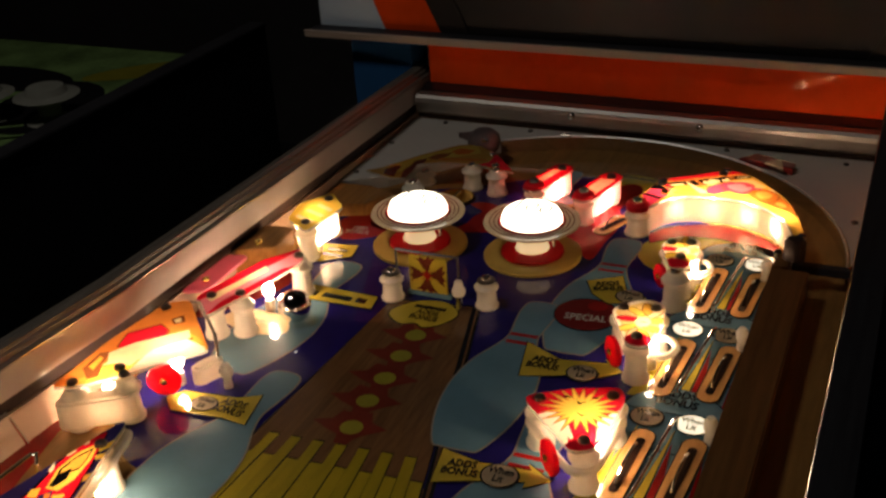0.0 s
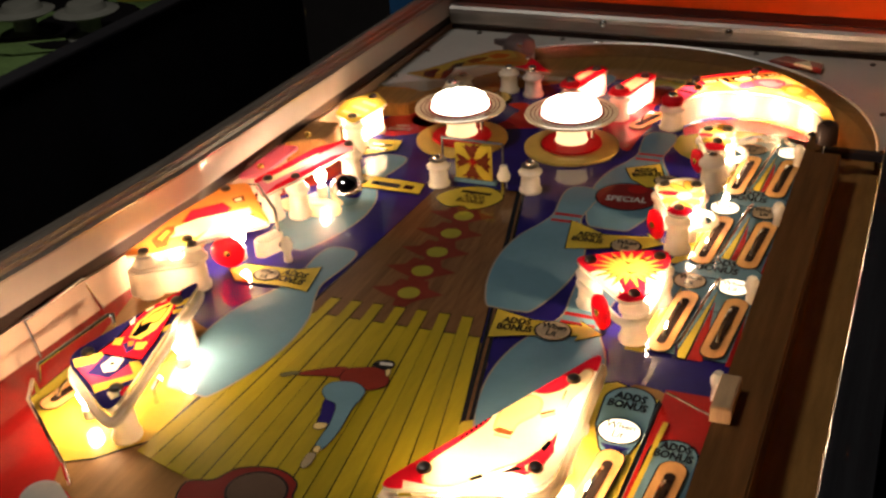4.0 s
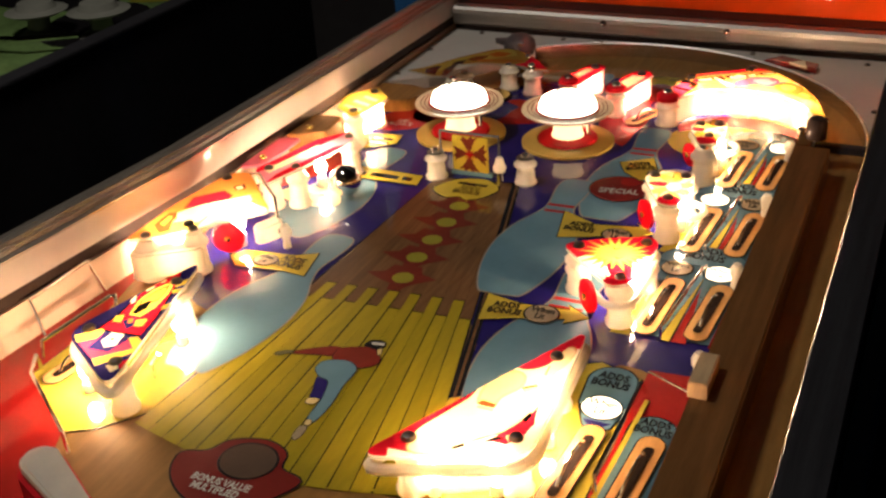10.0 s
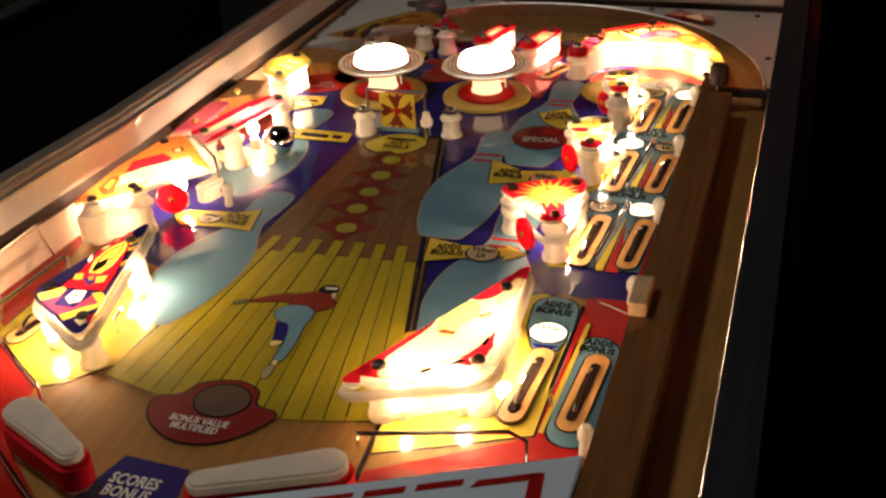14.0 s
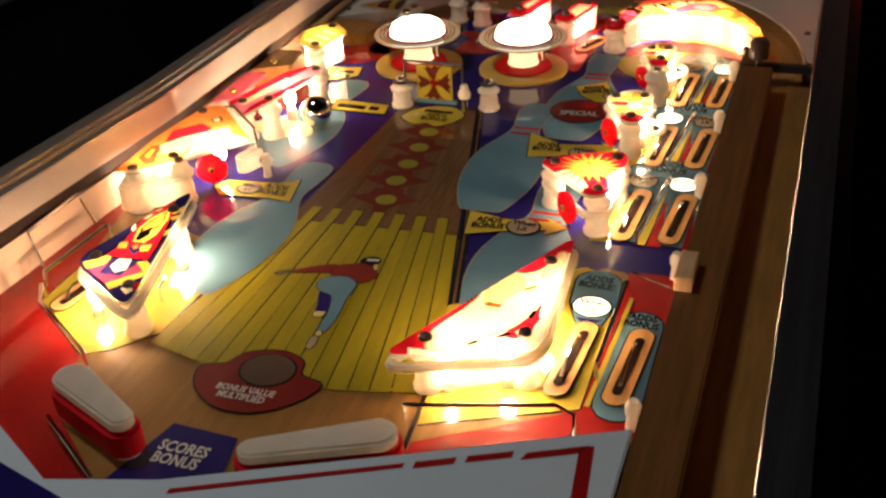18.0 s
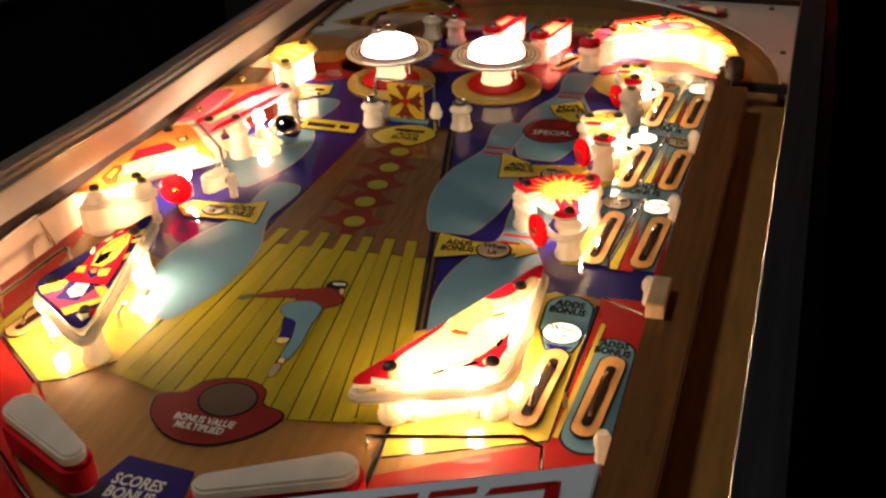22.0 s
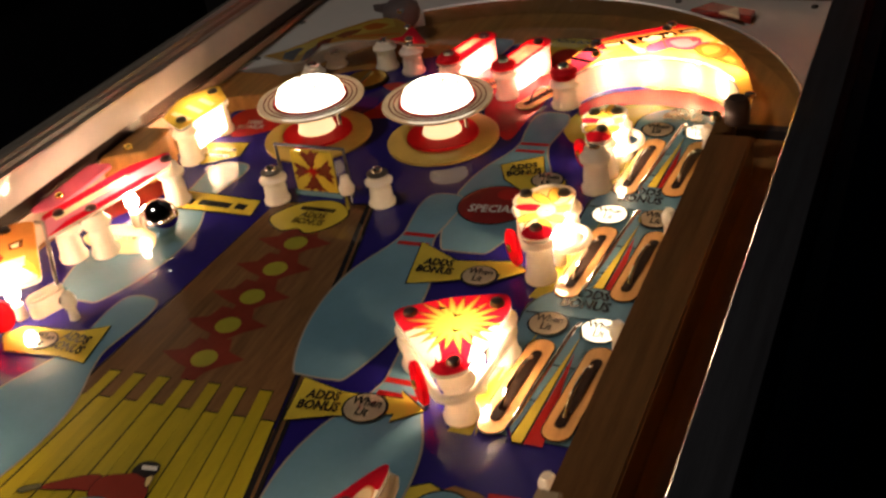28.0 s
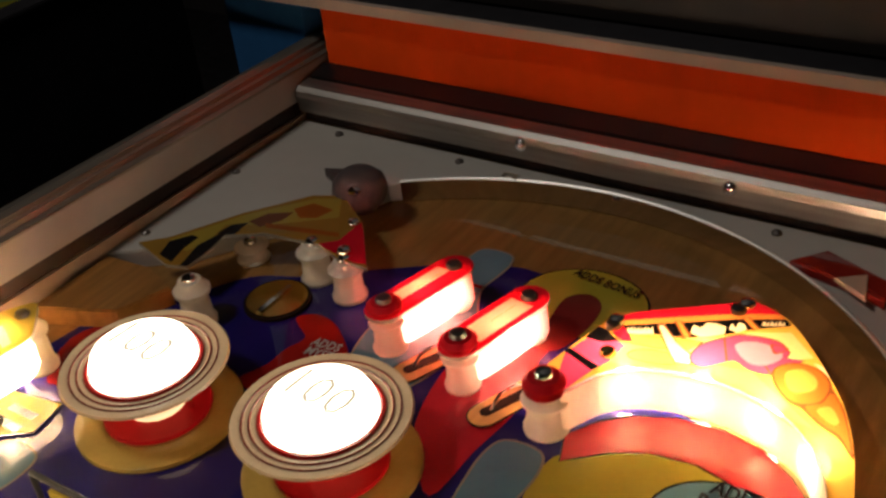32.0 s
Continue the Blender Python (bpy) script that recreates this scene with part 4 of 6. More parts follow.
TL_, LL_, BL_ = (-0.186, -0.040), (-0.214, -0.150), (-0.148, -0.190)
sl, c = slingshot(TL_, LL_, BL_, "p_blue", "blue slingshot with red and yellow geometric print", [(-0.196, -0.158), (-0.172, -0.092)])
for mt, pts in (("p_black", [(-0.190, -0.059), (-0.181, -0.075), (-0.1685, -0.116), (-0.165, -0.138), (-0.198, -0.140), (-0.196, -0.121), (-0.1990, -0.095), (-0.197, -0.072)]),
                ("p_red", [(-0.1898, -0.0601), (-0.183, -0.0753), (-0.1698, -0.1154), (-0.1655, -0.1363), (-0.1964, -0.1385), (-0.1944, -0.1216), (-0.1979, -0.0953), (-0.196, -0.0727)]),
                ("p_yellow", [(-0.1872, -0.0705), (-0.1805, -0.0869), (-0.1778, -0.106), (-0.18, -0.118), (-0.1884, -0.1186), (-0.1943, -0.1023), (-0.1937, -0.0861)]),
                ("p_black", [(-0.1868, -0.076), (-0.1830, -0.088), (-0.1815, -0.097), (-0.1895, -0.108), (-0.1925, -0.102), (-0.1915, -0.088)]),
                ("p_gold", [(-0.1866, -0.079), (-0.1838, -0.088), (-0.1825, -0.096), (-0.1893, -0.1055), (-0.1915, -0.101), (-0.1908, -0.089)]),
                ("p_black", [(-0.1863, -0.0979), (-0.1824, -0.1071), (-0.1847, -0.1161), (-0.1881, -0.1162), (-0.1905, -0.1069)]),
                ("p_blue", [(-0.188, -0.126), (-0.183, -0.1187), (-0.1769, -0.1284), (-0.1786, -0.1339)]),
                ("p_orange", [(-0.1859, -0.1225), (-0.1825, -0.1209), (-0.1804, -0.1256), (-0.183, -0.127)]),
                ("p_yellow", [(-0.1963, -0.1221), (-0.1914, -0.1194), (-0.1879, -0.1275), (-0.1939, -0.129)]),
                ("p_yellow", [(-0.1802, -0.1218), (-0.1735, -0.1186), (-0.1713, -0.1269), (-0.1765, -0.129)]),
                ("p_cream", [(-0.2082, -0.079), (-0.204, -0.0747), (-0.1944, -0.0806), (-0.1963, -0.0892), (-0.2003, -0.0878)]),
                ("p_cream", [(-0.2026, -0.0718), (-0.1987, -0.0683), (-0.1923, -0.0734), (-0.1949, -0.0782)]),
                ("p_red", [(-0.1997, -0.0794), (-0.1979, -0.0748), (-0.1929, -0.0777), (-0.1938, -0.0837)]),
                ("p_yellow", [(-0.1838, -0.0755), (-0.1787, -0.0633), (-0.1741, -0.0672), (-0.1809, -0.0789)]),
                ("p_yellow", [(-0.1807, -0.0829), (-0.172, -0.0725), (-0.171, -0.0788), (-0.1778, -0.0862)]),
                ("p_yellow", [(-0.1741, -0.1011), (-0.1716, -0.0966), (-0.1702, -0.104), (-0.172, -0.1068)]),
                ("p_white", [(-0.1993, -0.1036), (-0.2006, -0.096), (-0.1959, -0.1027), (-0.196, -0.1067)]),
                ("p_yellow", [(-0.2065, -0.1505), (-0.1945, -0.138), (-0.191, -0.14), (-0.1905, -0.1485), (-0.1989, -0.157)]),
                ("p_magenta", [(-0.1974, -0.1573), (-0.1898, -0.1483), (-0.1895, -0.141), (-0.1773, -0.1379), (-0.169, -0.1408), (-0.1604, -0.1505), (-0.1771, -0.1685)]),
                ("p_blue", [(-0.1884, -0.1598), (-0.1895, -0.141), (-0.1773, -0.1379), (-0.169, -0.1408), (-0.1721, -0.159)]),
                ("p_white", [(-0.1853, -0.1499), (-0.1847, -0.1398), (-0.1761, -0.139), (-0.1731, -0.151), (-0.1788, -0.1553)]),
                ("p_black", [(-0.1815, -0.1452), (-0.1795, -0.1440), (-0.1785, -0.1462), (-0.1805, -0.1476)]),
                ("p_yellow", [(-0.1771, -0.1685), (-0.1604, -0.1505), (-0.1709, -0.1413), (-0.1658, -0.1378), (-0.1532, -0.1472), (-0.1588, -0.1569), (-0.1705, -0.1741)]),
                ("p_white", [(-0.1638, -0.1716), (-0.1604, -0.1661), (-0.1546, -0.1712), (-0.1567, -0.1763)]),
                ("p_red", [(-0.1593, -0.1658), (-0.1541, -0.1598), (-0.1501, -0.172), (-0.1539, -0.171)])):
    printed(sl, pts, mt)

TR_, RR_, BR_ = (0.0975, -0.0375), (0.1050, -0.1640), (0.0190, -0.1945)
# The middle lamp is added to strengthen the glow.
sr, c = slingshot(TR_, RR_, BR_, "p_red", "red slingshot printed with a cream bowling pin", [(0.052, -0.170), (0.084, -0.158), (0.0955, -0.110)])
# Added strip, no real part: it gives the lamps' blown-out white.
part("lamp_glare_strip", slab([(0.0400, -0.1800), (0.0985, -0.1500), (0.0978, -0.1488), (0.0394, -0.1788)], 0.0030, 0.0215), "p_white", sr, "added milky strip standing for the lamps' white glare")
pin_shape = [(0.0436, -0.1795), (0.0407, -0.1648), (0.0496, -0.1428), (0.0568, -0.1239), (0.0555, -0.1085), (0.0578, -0.0995), (0.0662, -0.0913), (0.0770, -0.0912), (0.0864, -0.0821), (0.0912, -0.0624), (0.0970, -0.0637), (0.0962, -0.0782), (0.0926, -0.0923), (0.0943, -0.1127), (0.0927, -0.1324), (0.0852, -0.1477), (0.0748, -0.1579), (0.0656, -0.1708), (0.0551, -0.1791)]
# White area is painted glare: lamps below wash the print out here.
printed(sr, [(0.0329, -0.1825), (0.0445, -0.1820), (0.0629, -0.1727), (0.0755, -0.1599), (0.0857, -0.1493), (0.0951, -0.1535), (0.0982, -0.1368), (0.0929, -0.1204), (0.0917, -0.0958), (0.0957, -0.0763), (0.0956, -0.0612), (0.1022, -0.0596), (0.1073, -0.0786), (0.1073, -0.1166), (0.1049, -0.1407), (0.1042, -0.1631), (0.0937, -0.1776), (0.0697, -0.1934), (0.0380, -0.1959)], "p_white")
printed(sr, [p[:2] for p in spline(shrink(pin_shape, 1.025), 4)], "p_skin")
printed(sr, [p[:2] for p in spline(pin_shape, 4)], "p_cream")
printed(sr, [p[:2] for p in spline([(0.0615, -0.1300), (0.0587, -0.1096), (0.0626, -0.0989), (0.0715, -0.0933), (0.0785, -0.0967), (0.0803, -0.1083), (0.0733, -0.1208), (0.0718, -0.1297)], 4)], "p_skin")
printed(sr, [p[:2] for p in spline([(0.0627, -0.1285), (0.0606, -0.1110), (0.0638, -0.1005), (0.0713, -0.0953), (0.0770, -0.0977), (0.0787, -0.1075), (0.0722, -0.1192), (0.0703, -0.1283)], 4)], "p_amber")
printed(sr, [(0.0615, -0.1300), (0.0638, -0.1264), (0.0726, -0.1277), (0.0723, -0.1314), (0.0651, -0.1315)], "p_brown")
printed(sr, [(0.0628, -0.1321), (0.0726, -0.1325), (0.0728, -0.1342), (0.0635, -0.1343)], "p_skin")
printed(sr, [(0.0801, -0.1078), (0.0870, -0.1021), (0.0883, -0.1043), (0.0814, -0.1099)], "p_brown")
printed(sr, [(0.0816, -0.1105), (0.0885, -0.1049), (0.0893, -0.1066), (0.0827, -0.1121)], "p_skin")
printed(sr, [(0.0878, -0.0916), (0.0872, -0.0825), (0.0882, -0.0836), (0.0888, -0.0927)], "p_brown")
printed(sr, [(0.0791, -0.1589), (0.0858, -0.1476), (0.0927, -0.1324), (0.0952, -0.1198), (0.0973, -0.1370), (0.0964, -0.1498), (0.0900, -0.1588)], "p_red")
printed(sr, [(0.0755, -0.1621), (0.0835, -0.1533), (0.0881, -0.1543), (0.0819, -0.1593)], "p_black")
printed(sr, [(0.0903, -0.1360), (0.0925, -0.1278), (0.0946, -0.1307), (0.0932, -0.1381)], "p_black")
printed(sr, [(0.0638, -0.1703), (0.0687, -0.1651), (0.0705, -0.1673), (0.0659, -0.1718)], "p_black")
printed(sr, [(0.0875, -0.1522), (0.0900, -0.1470), (0.0921, -0.1510), (0.0899, -0.1560)], "p_cream")
printed(sr, [(0.0474, -0.1416), (0.0480, -0.1390), (0.0492, -0.1405), (0.0486, -0.1430)], "p_black")
printed(sr, [(0.0487, -0.1381), (0.0493, -0.1356), (0.0505, -0.1371), (0.0499, -0.1396)], "p_black")
printed(sr, [(0.0500, -0.1346), (0.0506, -0.1321), (0.0518, -0.1336), (0.0512, -0.1361)], "p_black")
printed(sr, [(0.0513, -0.1311), (0.0519, -0.1285), (0.0531, -0.1301), (0.0525, -0.1326)], "p_black")
printed(sr, [(0.0527, -0.1276), (0.0532, -0.1250), (0.0544, -0.1265), (0.0538, -0.1291)], "p_black")
printed(sr, [(0.0540, -0.1241), (0.0546, -0.1214), (0.0558, -0.1230), (0.0552, -0.1256)], "p_black")
printed(sr, [(0.0553, -0.1205), (0.0559, -0.1178), (0.0571, -0.1194), (0.0565, -0.1220)], "p_black")


# ---- flippers ----
def flipper(px, py, tx, ty, label):
    t = thing("flipper", label, "flipper", (px, py, 0), "flippers")
    dx, dy = tx - px, ty - py
    a = math.degrees(math.atan2(dy, dx))

    def out(g):
        return oval(0, 0, 0.0112 + g, 0.0112 + g, 14, 0, a + 96, a + 264) + oval(dx, dy, 0.0078 + g, 0.0078 + g, 10, 0, a - 84, a + 84)
    part("rubber", slab(out(0.0022), 0.0065, 0.0165, bevel=0.0025), "red_rubber", t, "red rubber sleeve")
    part("bat", slab(out(-0.0004), 0.0232, 0.0062, bevel=0.0016), "white_plastic", t, "glossy white plastic bat", True)
    part("lower_lip", slab(out(0.0), 0.0035, 0.0029, bevel=0.0008), "white_plastic", t)
    part("shaft", lathe([(0.006, 0.0004), (0.006, 0.0034)], 12), "steel", t)


flipper(0.0390, -0.2465, -0.0193, -0.2760, "white flipper with red rubber beside the drain")
flipper(-0.1478, -0.2485, -0.1005, -0.2725, "white flipper with red rubber at the drain's edge")

# ---- apron ----
ap = thing("apron", "white enamelled apron with red and blue stripes", "apron", (0, 0, 0))
apts = [(0.1655, -0.207), (0.060, -0.2560), (-0.054, -0.3080), (-0.112, -0.3240), (-0.160, -0.2960), (-0.272, -0.2350), (-0.272, -0.44), (0.1655, -0.44)]
part("plate", slab(apts, 0.024, 0.003, bevel=0.0008), "apron_white", ap)
part("lip", slab(apts[:6] + [(p[0], p[1] - 0.003) for p in apts[5::-1]], 0.0004, 0.0235), "apron_white", ap)
part("stripe", slab([(0.148, -0.226), (0.118, -0.240), (0.116, -0.246), (0.142, -0.234)], 0.0272, 0.0002), "red", ap)
part("stripe", slab([(0.1495, -0.226), (0.1425, -0.230), (0.150, -0.30), (0.158, -0.30)], 0.0272, 0.0002), "red", ap)
for s in ((0.090, 0.1115), (0.066, 0.085), (-0.045, 0.061)):
    a = [(s[1], -0.2405 - (0.1115 - s[1]) * 0.465), (s[0], -0.2405 - (0.1115 - s[0]) * 0.465)]
    w = 0.005 if s[0] > 0 else 0.0035
    part("stripe", slab(a + [(a[1][0], a[1][1] - w), (a[0][0], a[0][1] - w)], 0.0272, 0.0002), "red", ap)
part("stripe", slab([(-0.094, -0.334), (-0.150, -0.318), (-0.138, -0.330), (-0.18, -0.345), (-0.09, -0.348)], 0.0272, 0.0002), "navy", ap)


# ---- targets ----
def disc_target(x, y, z, turn, label, r=0.0125):
    t = thing("round_target", label, "target", (x, y, z), "round targets")
    t.rotation_euler = (0, 0, radians(turn))
    part("face", lathe([(r * 0.96, -0.0018), (r, -0.0005), (r, 0.0012), (r * 0.85, 0.0022), (0.0030, 0.0022)], 24, axis="y"), "p_red", t, "translucent red face", smooth=True)
    part("rivet", lathe([(0.0028, 0.0023), (0.0026, 0.0034), (0.001, 0.0040)], 12, axis="y"), "brass", t, smooth=True)
    part("bracket", block(-0.003, 0.002, -z + 0.0005, 0.003, 0.0032, 0.004), "steel", t)


disc_target(-0.2105, 0.0235, 0.0178, 22, "round red target in front of the orange plastic")
disc_target(0.0745, 0.0300, 0.0170, -48, "round red target below the flame-print plastic", 0.012)
disc_target(0.0790, 0.1600, 0.0170, -50, "round red target beside the middle lane plastic", 0.0115)
disc_target(0.0850, 0.2800, 0.0170, -50, "round red target beside the top lane plastic", 0.010)


# ---- plastics on posts ----
def cover(name, label, corners, mat, posts, lamps, r=0.010, zc=PZ, group="plastics", smooth_outline=False, ring=True):
    t = thing(name, label, "plastic", (0, 0, 0), group)
    outline = spline(corners, 5) if smooth_outline else rounded(corners, r)
    sheet(t, outline, zc, 0.0024, mat)
    for p in posts:
        post(t, *p, zc - 0.0005)
        screw(t, *p, zc + 0.0024, 0.0040)
    for p in lamps:
        bulb(t, *p, min(0.0200, zc - 0.0105))
    if ring:
        rubber(t, shrink(rounded(corners, 0.012), 0.97), 0.0185, 0.0026)
    return t


ml = cover("side_plastic", "orange plastic printed with a red bowler shape on white posts", [(-0.261, -0.032), (-0.262, 0.03), (-0.254, 0.093), (-0.239, 0.101), (-0.209, 0.070), (-0.183, 0.044), (-0.202, 0.024), (-0.216, 0.006), (-0.240, -0.020)], "p_orange",
           [(-0.250, -0.022), (-0.222, -0.002), (-0.250, 0.085)], [(-0.214, 0.044), (-0.236, -0.004)], r=0.006, ring=False)
for mt, pts in (("p_gold", [(-0.2545, -0.0293), (-0.2356, 0.0129), (-0.2141, 0.0606), (-0.2000, 0.0560), (-0.182, 0.0440), (-0.2079, -0.0087), (-0.2400, -0.0260)]),
                ("p_yellow", [(-0.2330, 0.0040), (-0.2178, 0.0170), (-0.1978, 0.0446), (-0.1830, 0.0430), (-0.2020, 0.0220), (-0.2160, 0.0040), (-0.2300, -0.0080)]),
                ("p_brown", [(-0.2555, -0.0050), (-0.2570, 0.0160), (-0.2500, 0.0200), (-0.2446, 0.0026), (-0.2379, -0.0098), (-0.2436, -0.0151)]),
                ("p_gold", [(-0.2525, -0.0020), (-0.2540, 0.0120), (-0.2500, 0.0110), (-0.2470, -0.0040)]),
                ("p_brown", [(-0.2508, 0.0260), (-0.2556, 0.0452), (-0.2388, 0.0642), (-0.2265, 0.0582), (-0.2238, 0.0462), (-0.2387, 0.0255)]),
                ("p_red", [(-0.2498, 0.0274), (-0.2546, 0.0448), (-0.2388, 0.0629), (-0.2279, 0.0575), (-0.2248, 0.0472), (-0.2387, 0.0268)]),
                ("p_cream", [(-0.2446, 0.0026), (-0.2395, 0.0352), (-0.2300, 0.0300), (-0.224, 0.0323), (-0.2055, 0.0494), (-0.1978, 0.0446), (-0.2178, 0.028), (-0.2287, 0.0143)]),
                ("p_black", [(-0.2335, 0.0196), (-0.2286, 0.027), (-0.2245, 0.0155), (-0.2272, 0.0107)]),
                ("p_black", [(-0.2280, 0.0330), (-0.2040, 0.0545), (-0.2030, 0.0532), (-0.2275, 0.0312)]),
                ("p_brown", [(-0.2360, 0.0720), (-0.2300, 0.0800), (-0.2230, 0.0720), (-0.2290, 0.0660)]),
                ("p_cream", [(-0.2330, 0.0715), (-0.2300, 0.0760), (-0.2260, 0.0715), (-0.2290, 0.0685)])):
    printed(ml, pts, mt)
# Lamp glow bleaching the lower corner, put in as a white print.
printed(ml, [(-0.2222, 0.0034), (-0.2236, 0.0313), (-0.2074, 0.0520), (-0.1876, 0.0461), (-0.1740, 0.0258), (-0.1773, 0.0103), (-0.1910, -0.0168), (-0.2030, -0.0289)], "p_white")
printed(ml, [(-0.2508, 0.0176), (-0.2413, 0.0355), (-0.2264, 0.0496), (-0.2136, 0.0635), (-0.2062, 0.0544), (-0.2224, 0.0337), (-0.2252, 0.0086), (-0.2439, 0.0081)], "p_cream")
screw(ml, -0.2302, 0.0039, PZ + 0.0024, 0.0042)
part("front_lip", slab(pill(-0.252, -0.030, -0.220, -0.008, 0.0072), 0.006, 0.0205, bevel=0.002), "p_white", ml, "white moulded front lip")
part("corner_lip", slab(pill(-0.191, 0.040, -0.186, 0.052, 0.0058), 0.010, 0.014, bevel=0.002), "p_white", ml, "white moulded corner lip")
part("edge_wire", tube([(-0.242, 0.104, 0.032), (-0.228, 0.098, 0.037), (-0.190, 0.062, 0.037), (-0.180, 0.048, 0.014)], 0.0013), "steel", ml, smooth=True)
small = thing("lane_pin", "small white plastic lane pin", "post", (-0.1775, 0.052, 0))
part("pin_body", lathe([(0.0034, 0.0004), (0.0028, 0.008), (0.0046, 0.011), (0.0050, 0.015), (0.0028, 0.020)], 14), "white_plastic", small, smooth=True)


def lane_box(name, label, a, b, w, band, lamps, group="lane guides"):
    """A long lane guide: a milky lit body between two posts under a cream-topped red plastic."""
    t = thing(name, label, "lane guide", (0, 0, 0), group)
    A, B = Vector(a), Vector(b)
    d = (B - A).normalized()
    n = Vector((d.y, -d.x))
    sheet(t, pill(*a, *b, w), 0.0242, 0.0020, "p_red")
    q = [A + d * 0.005 - n * w * 0.62, B - d * 0.006 - n * w * 0.62, B - d * 0.004 + n * w * band, A + d * 0.008 + n * w * band]
    printed(t, [tuple(p) for p in q], "p_cream")
    for k in (0.55, 0.75):
        u = A.lerp(B, k) - n * w * 0.1
        printed(t, [tuple(u - d * 0.004), tuple(u + d * 0.004), tuple(u + d * 0.004 + n * 0.0005), tuple(u - d * 0.004 + n * 0.0005)], "p_gold")
    part("body", slab(pill(*(A + d * 0.010), *(B + d * 0.001), w * 0.80), 0.0040, 0.0198), "p_glow", t, "lit milky plastic body")
    post(t, *a, 0.0240, 0.0082)
    post(t, *b, 0.0240, 0.0070)
    part("post_cap", lathe([(0.0092, 0.0264), (0.0096, 0.0290), (0.0070, 0.0312)], 18, at=(*a, 0)), "red_rubber", t, "dark red post cap", True)
    screw(t, *a, 0.0312, 0.0044)
    screw(t, *b, 0.0264, 0.0044)
    for p in lamps:
        bulb(t, *p, 0.0140)
    return t


lane_box("lane_guide", "red lit plastic lane guide on white posts", (-0.0625, 0.3985), (-0.0505, 0.4460), 0.0108, 0.10, [(-0.0560, 0.424)])
lane_box("lane_guide", "cream-topped lit plastic lane guide on white posts", (-0.0120, 0.3905), (0.0000, 0.4385), 0.0108, 0.66, [(-0.0055, 0.416)])

ul = cover("side_plastic", "red and pink clear side plastic over a bright lamp", [(-0.238, 0.106), (-0.214, 0.083), (-0.194, 0.150), (-0.187, 0.186), (-0.200, 0.204), (-0.220, 0.178)], "p_pink",
           [(-0.207, 0.122), (-0.195, 0.192), (-0.227, 0.112)], [(-0.2060, 0.158)], r=0.006, ring=False)
printed(ul, [(-0.238, 0.108), (-0.232, 0.102), (-0.204, 0.186), (-0.200, 0.203), (-0.208, 0.196), (-0.222, 0.176)], "p_red")
printed(ul, [(-0.214, 0.084), (-0.208, 0.094), (-0.190, 0.160), (-0.188, 0.178), (-0.197, 0.168), (-0.215, 0.105)], "p_red")
printed(ul, [(-0.229, 0.108), (-0.222, 0.104), (-0.206, 0.162), (-0.212, 0.168)], "p_cream")
wp = thing("wall_plate", "clear pink plastic plate with a brass screw at the side wall", "plastic", (0, 0, 0))
part("plate", slab(rounded([(-0.262, 0.118), (-0.262, 0.186), (-0.243, 0.190), (-0.243, 0.128)], 0.006), 0.0275, 0.0024, bevel=0.0005), "p_pink", wp)
screw(wp, -0.252, 0.140, 0.0300, 0.0032, "brass")
post(wp, -0.252, 0.140, 0.0272, 0.0060)
bp = thing("wall_bracket", "brown wooden bracket with a brass screw at the side wall", "bracket", (0, 0, 0))
part("bracket_body", slab(rounded([(-0.264, 0.196), (-0.264, 0.250), (-0.236, 0.252), (-0.232, 0.214)], 0.004), 0.0006, 0.0270, bevel=0.001), "rail_wood", bp)
screw(bp, -0.250, 0.216, 0.0278, 0.0036, "brass")
uy = cover("side_plastic", "yellow and white plastic box glowing over its lamp", [(-0.241, 0.252), (-0.248, 0.285), (-0.229, 0.313), (-0.205, 0.289), (-0.213, 0.235)], "p_yellow", [(-0.222, 0.250), (-0.226, 0.300)], [(-0.2200, 0.262), (-0.232, 0.285)], r=0.006, ring=False)
part("box_side", slab(rounded([(-0.238, 0.256), (-0.242, 0.284), (-0.228, 0.306), (-0.210, 0.287), (-0.217, 0.244)], 0.006), 0.010, 0.0225), "p_white", uy, "lit milky plastic side")
for k in range(3):
    printed(uy, [(-0.238 + 0.004 * k, 0.258 + 0.013 * k), (-0.216 + 0.002 * k, 0.250 + 0.013 * k), (-0.215 + 0.002 * k, 0.255 + 0.013 * k), (-0.237 + 0.004 * k, 0.263 + 0.013 * k)], "p_cream")

# mid lane plastics
flame = cover("lane_plastic", "red and yellow flame-print plastic on white posts", [(0.045, 0.062), (0.075, 0.081), (0.104, 0.091), (0.110, 0.078), (0.106, 0.024), (0.093, 0.016)], "p_red",
              [(0.097, 0.029), (0.058, 0.062), (0.101, 0.080)], [(0.0985, 0.050)])
fx, fy = 0.085, 0.060
printed(flame, [(0.062, 0.046), (0.075, 0.030), (0.086, 0.018), (0.090, 0.030), (0.082, 0.044), (0.072, 0.056)], "p_white")
printed(flame, [(0.099, 0.052), (0.104, 0.030), (0.109, 0.040), (0.109, 0.066)], "p_white")
for grow, mt, deep in ((1.0, "p_brown", 0.0150), (0.94, "p_gold", 0.0136), (0.66, "p_yellow", 0.0150)):
    star = []
    for k in range(40):
        a = radians(9 * k)
        rr = grow * ((0.0250 + 0.004 * (k % 4 == 1)) if k % 2 else deep)
        star.append((fx + rr * math.cos(a), fy + rr * math.sin(a) * 0.95))
    printed(flame, star, mt)
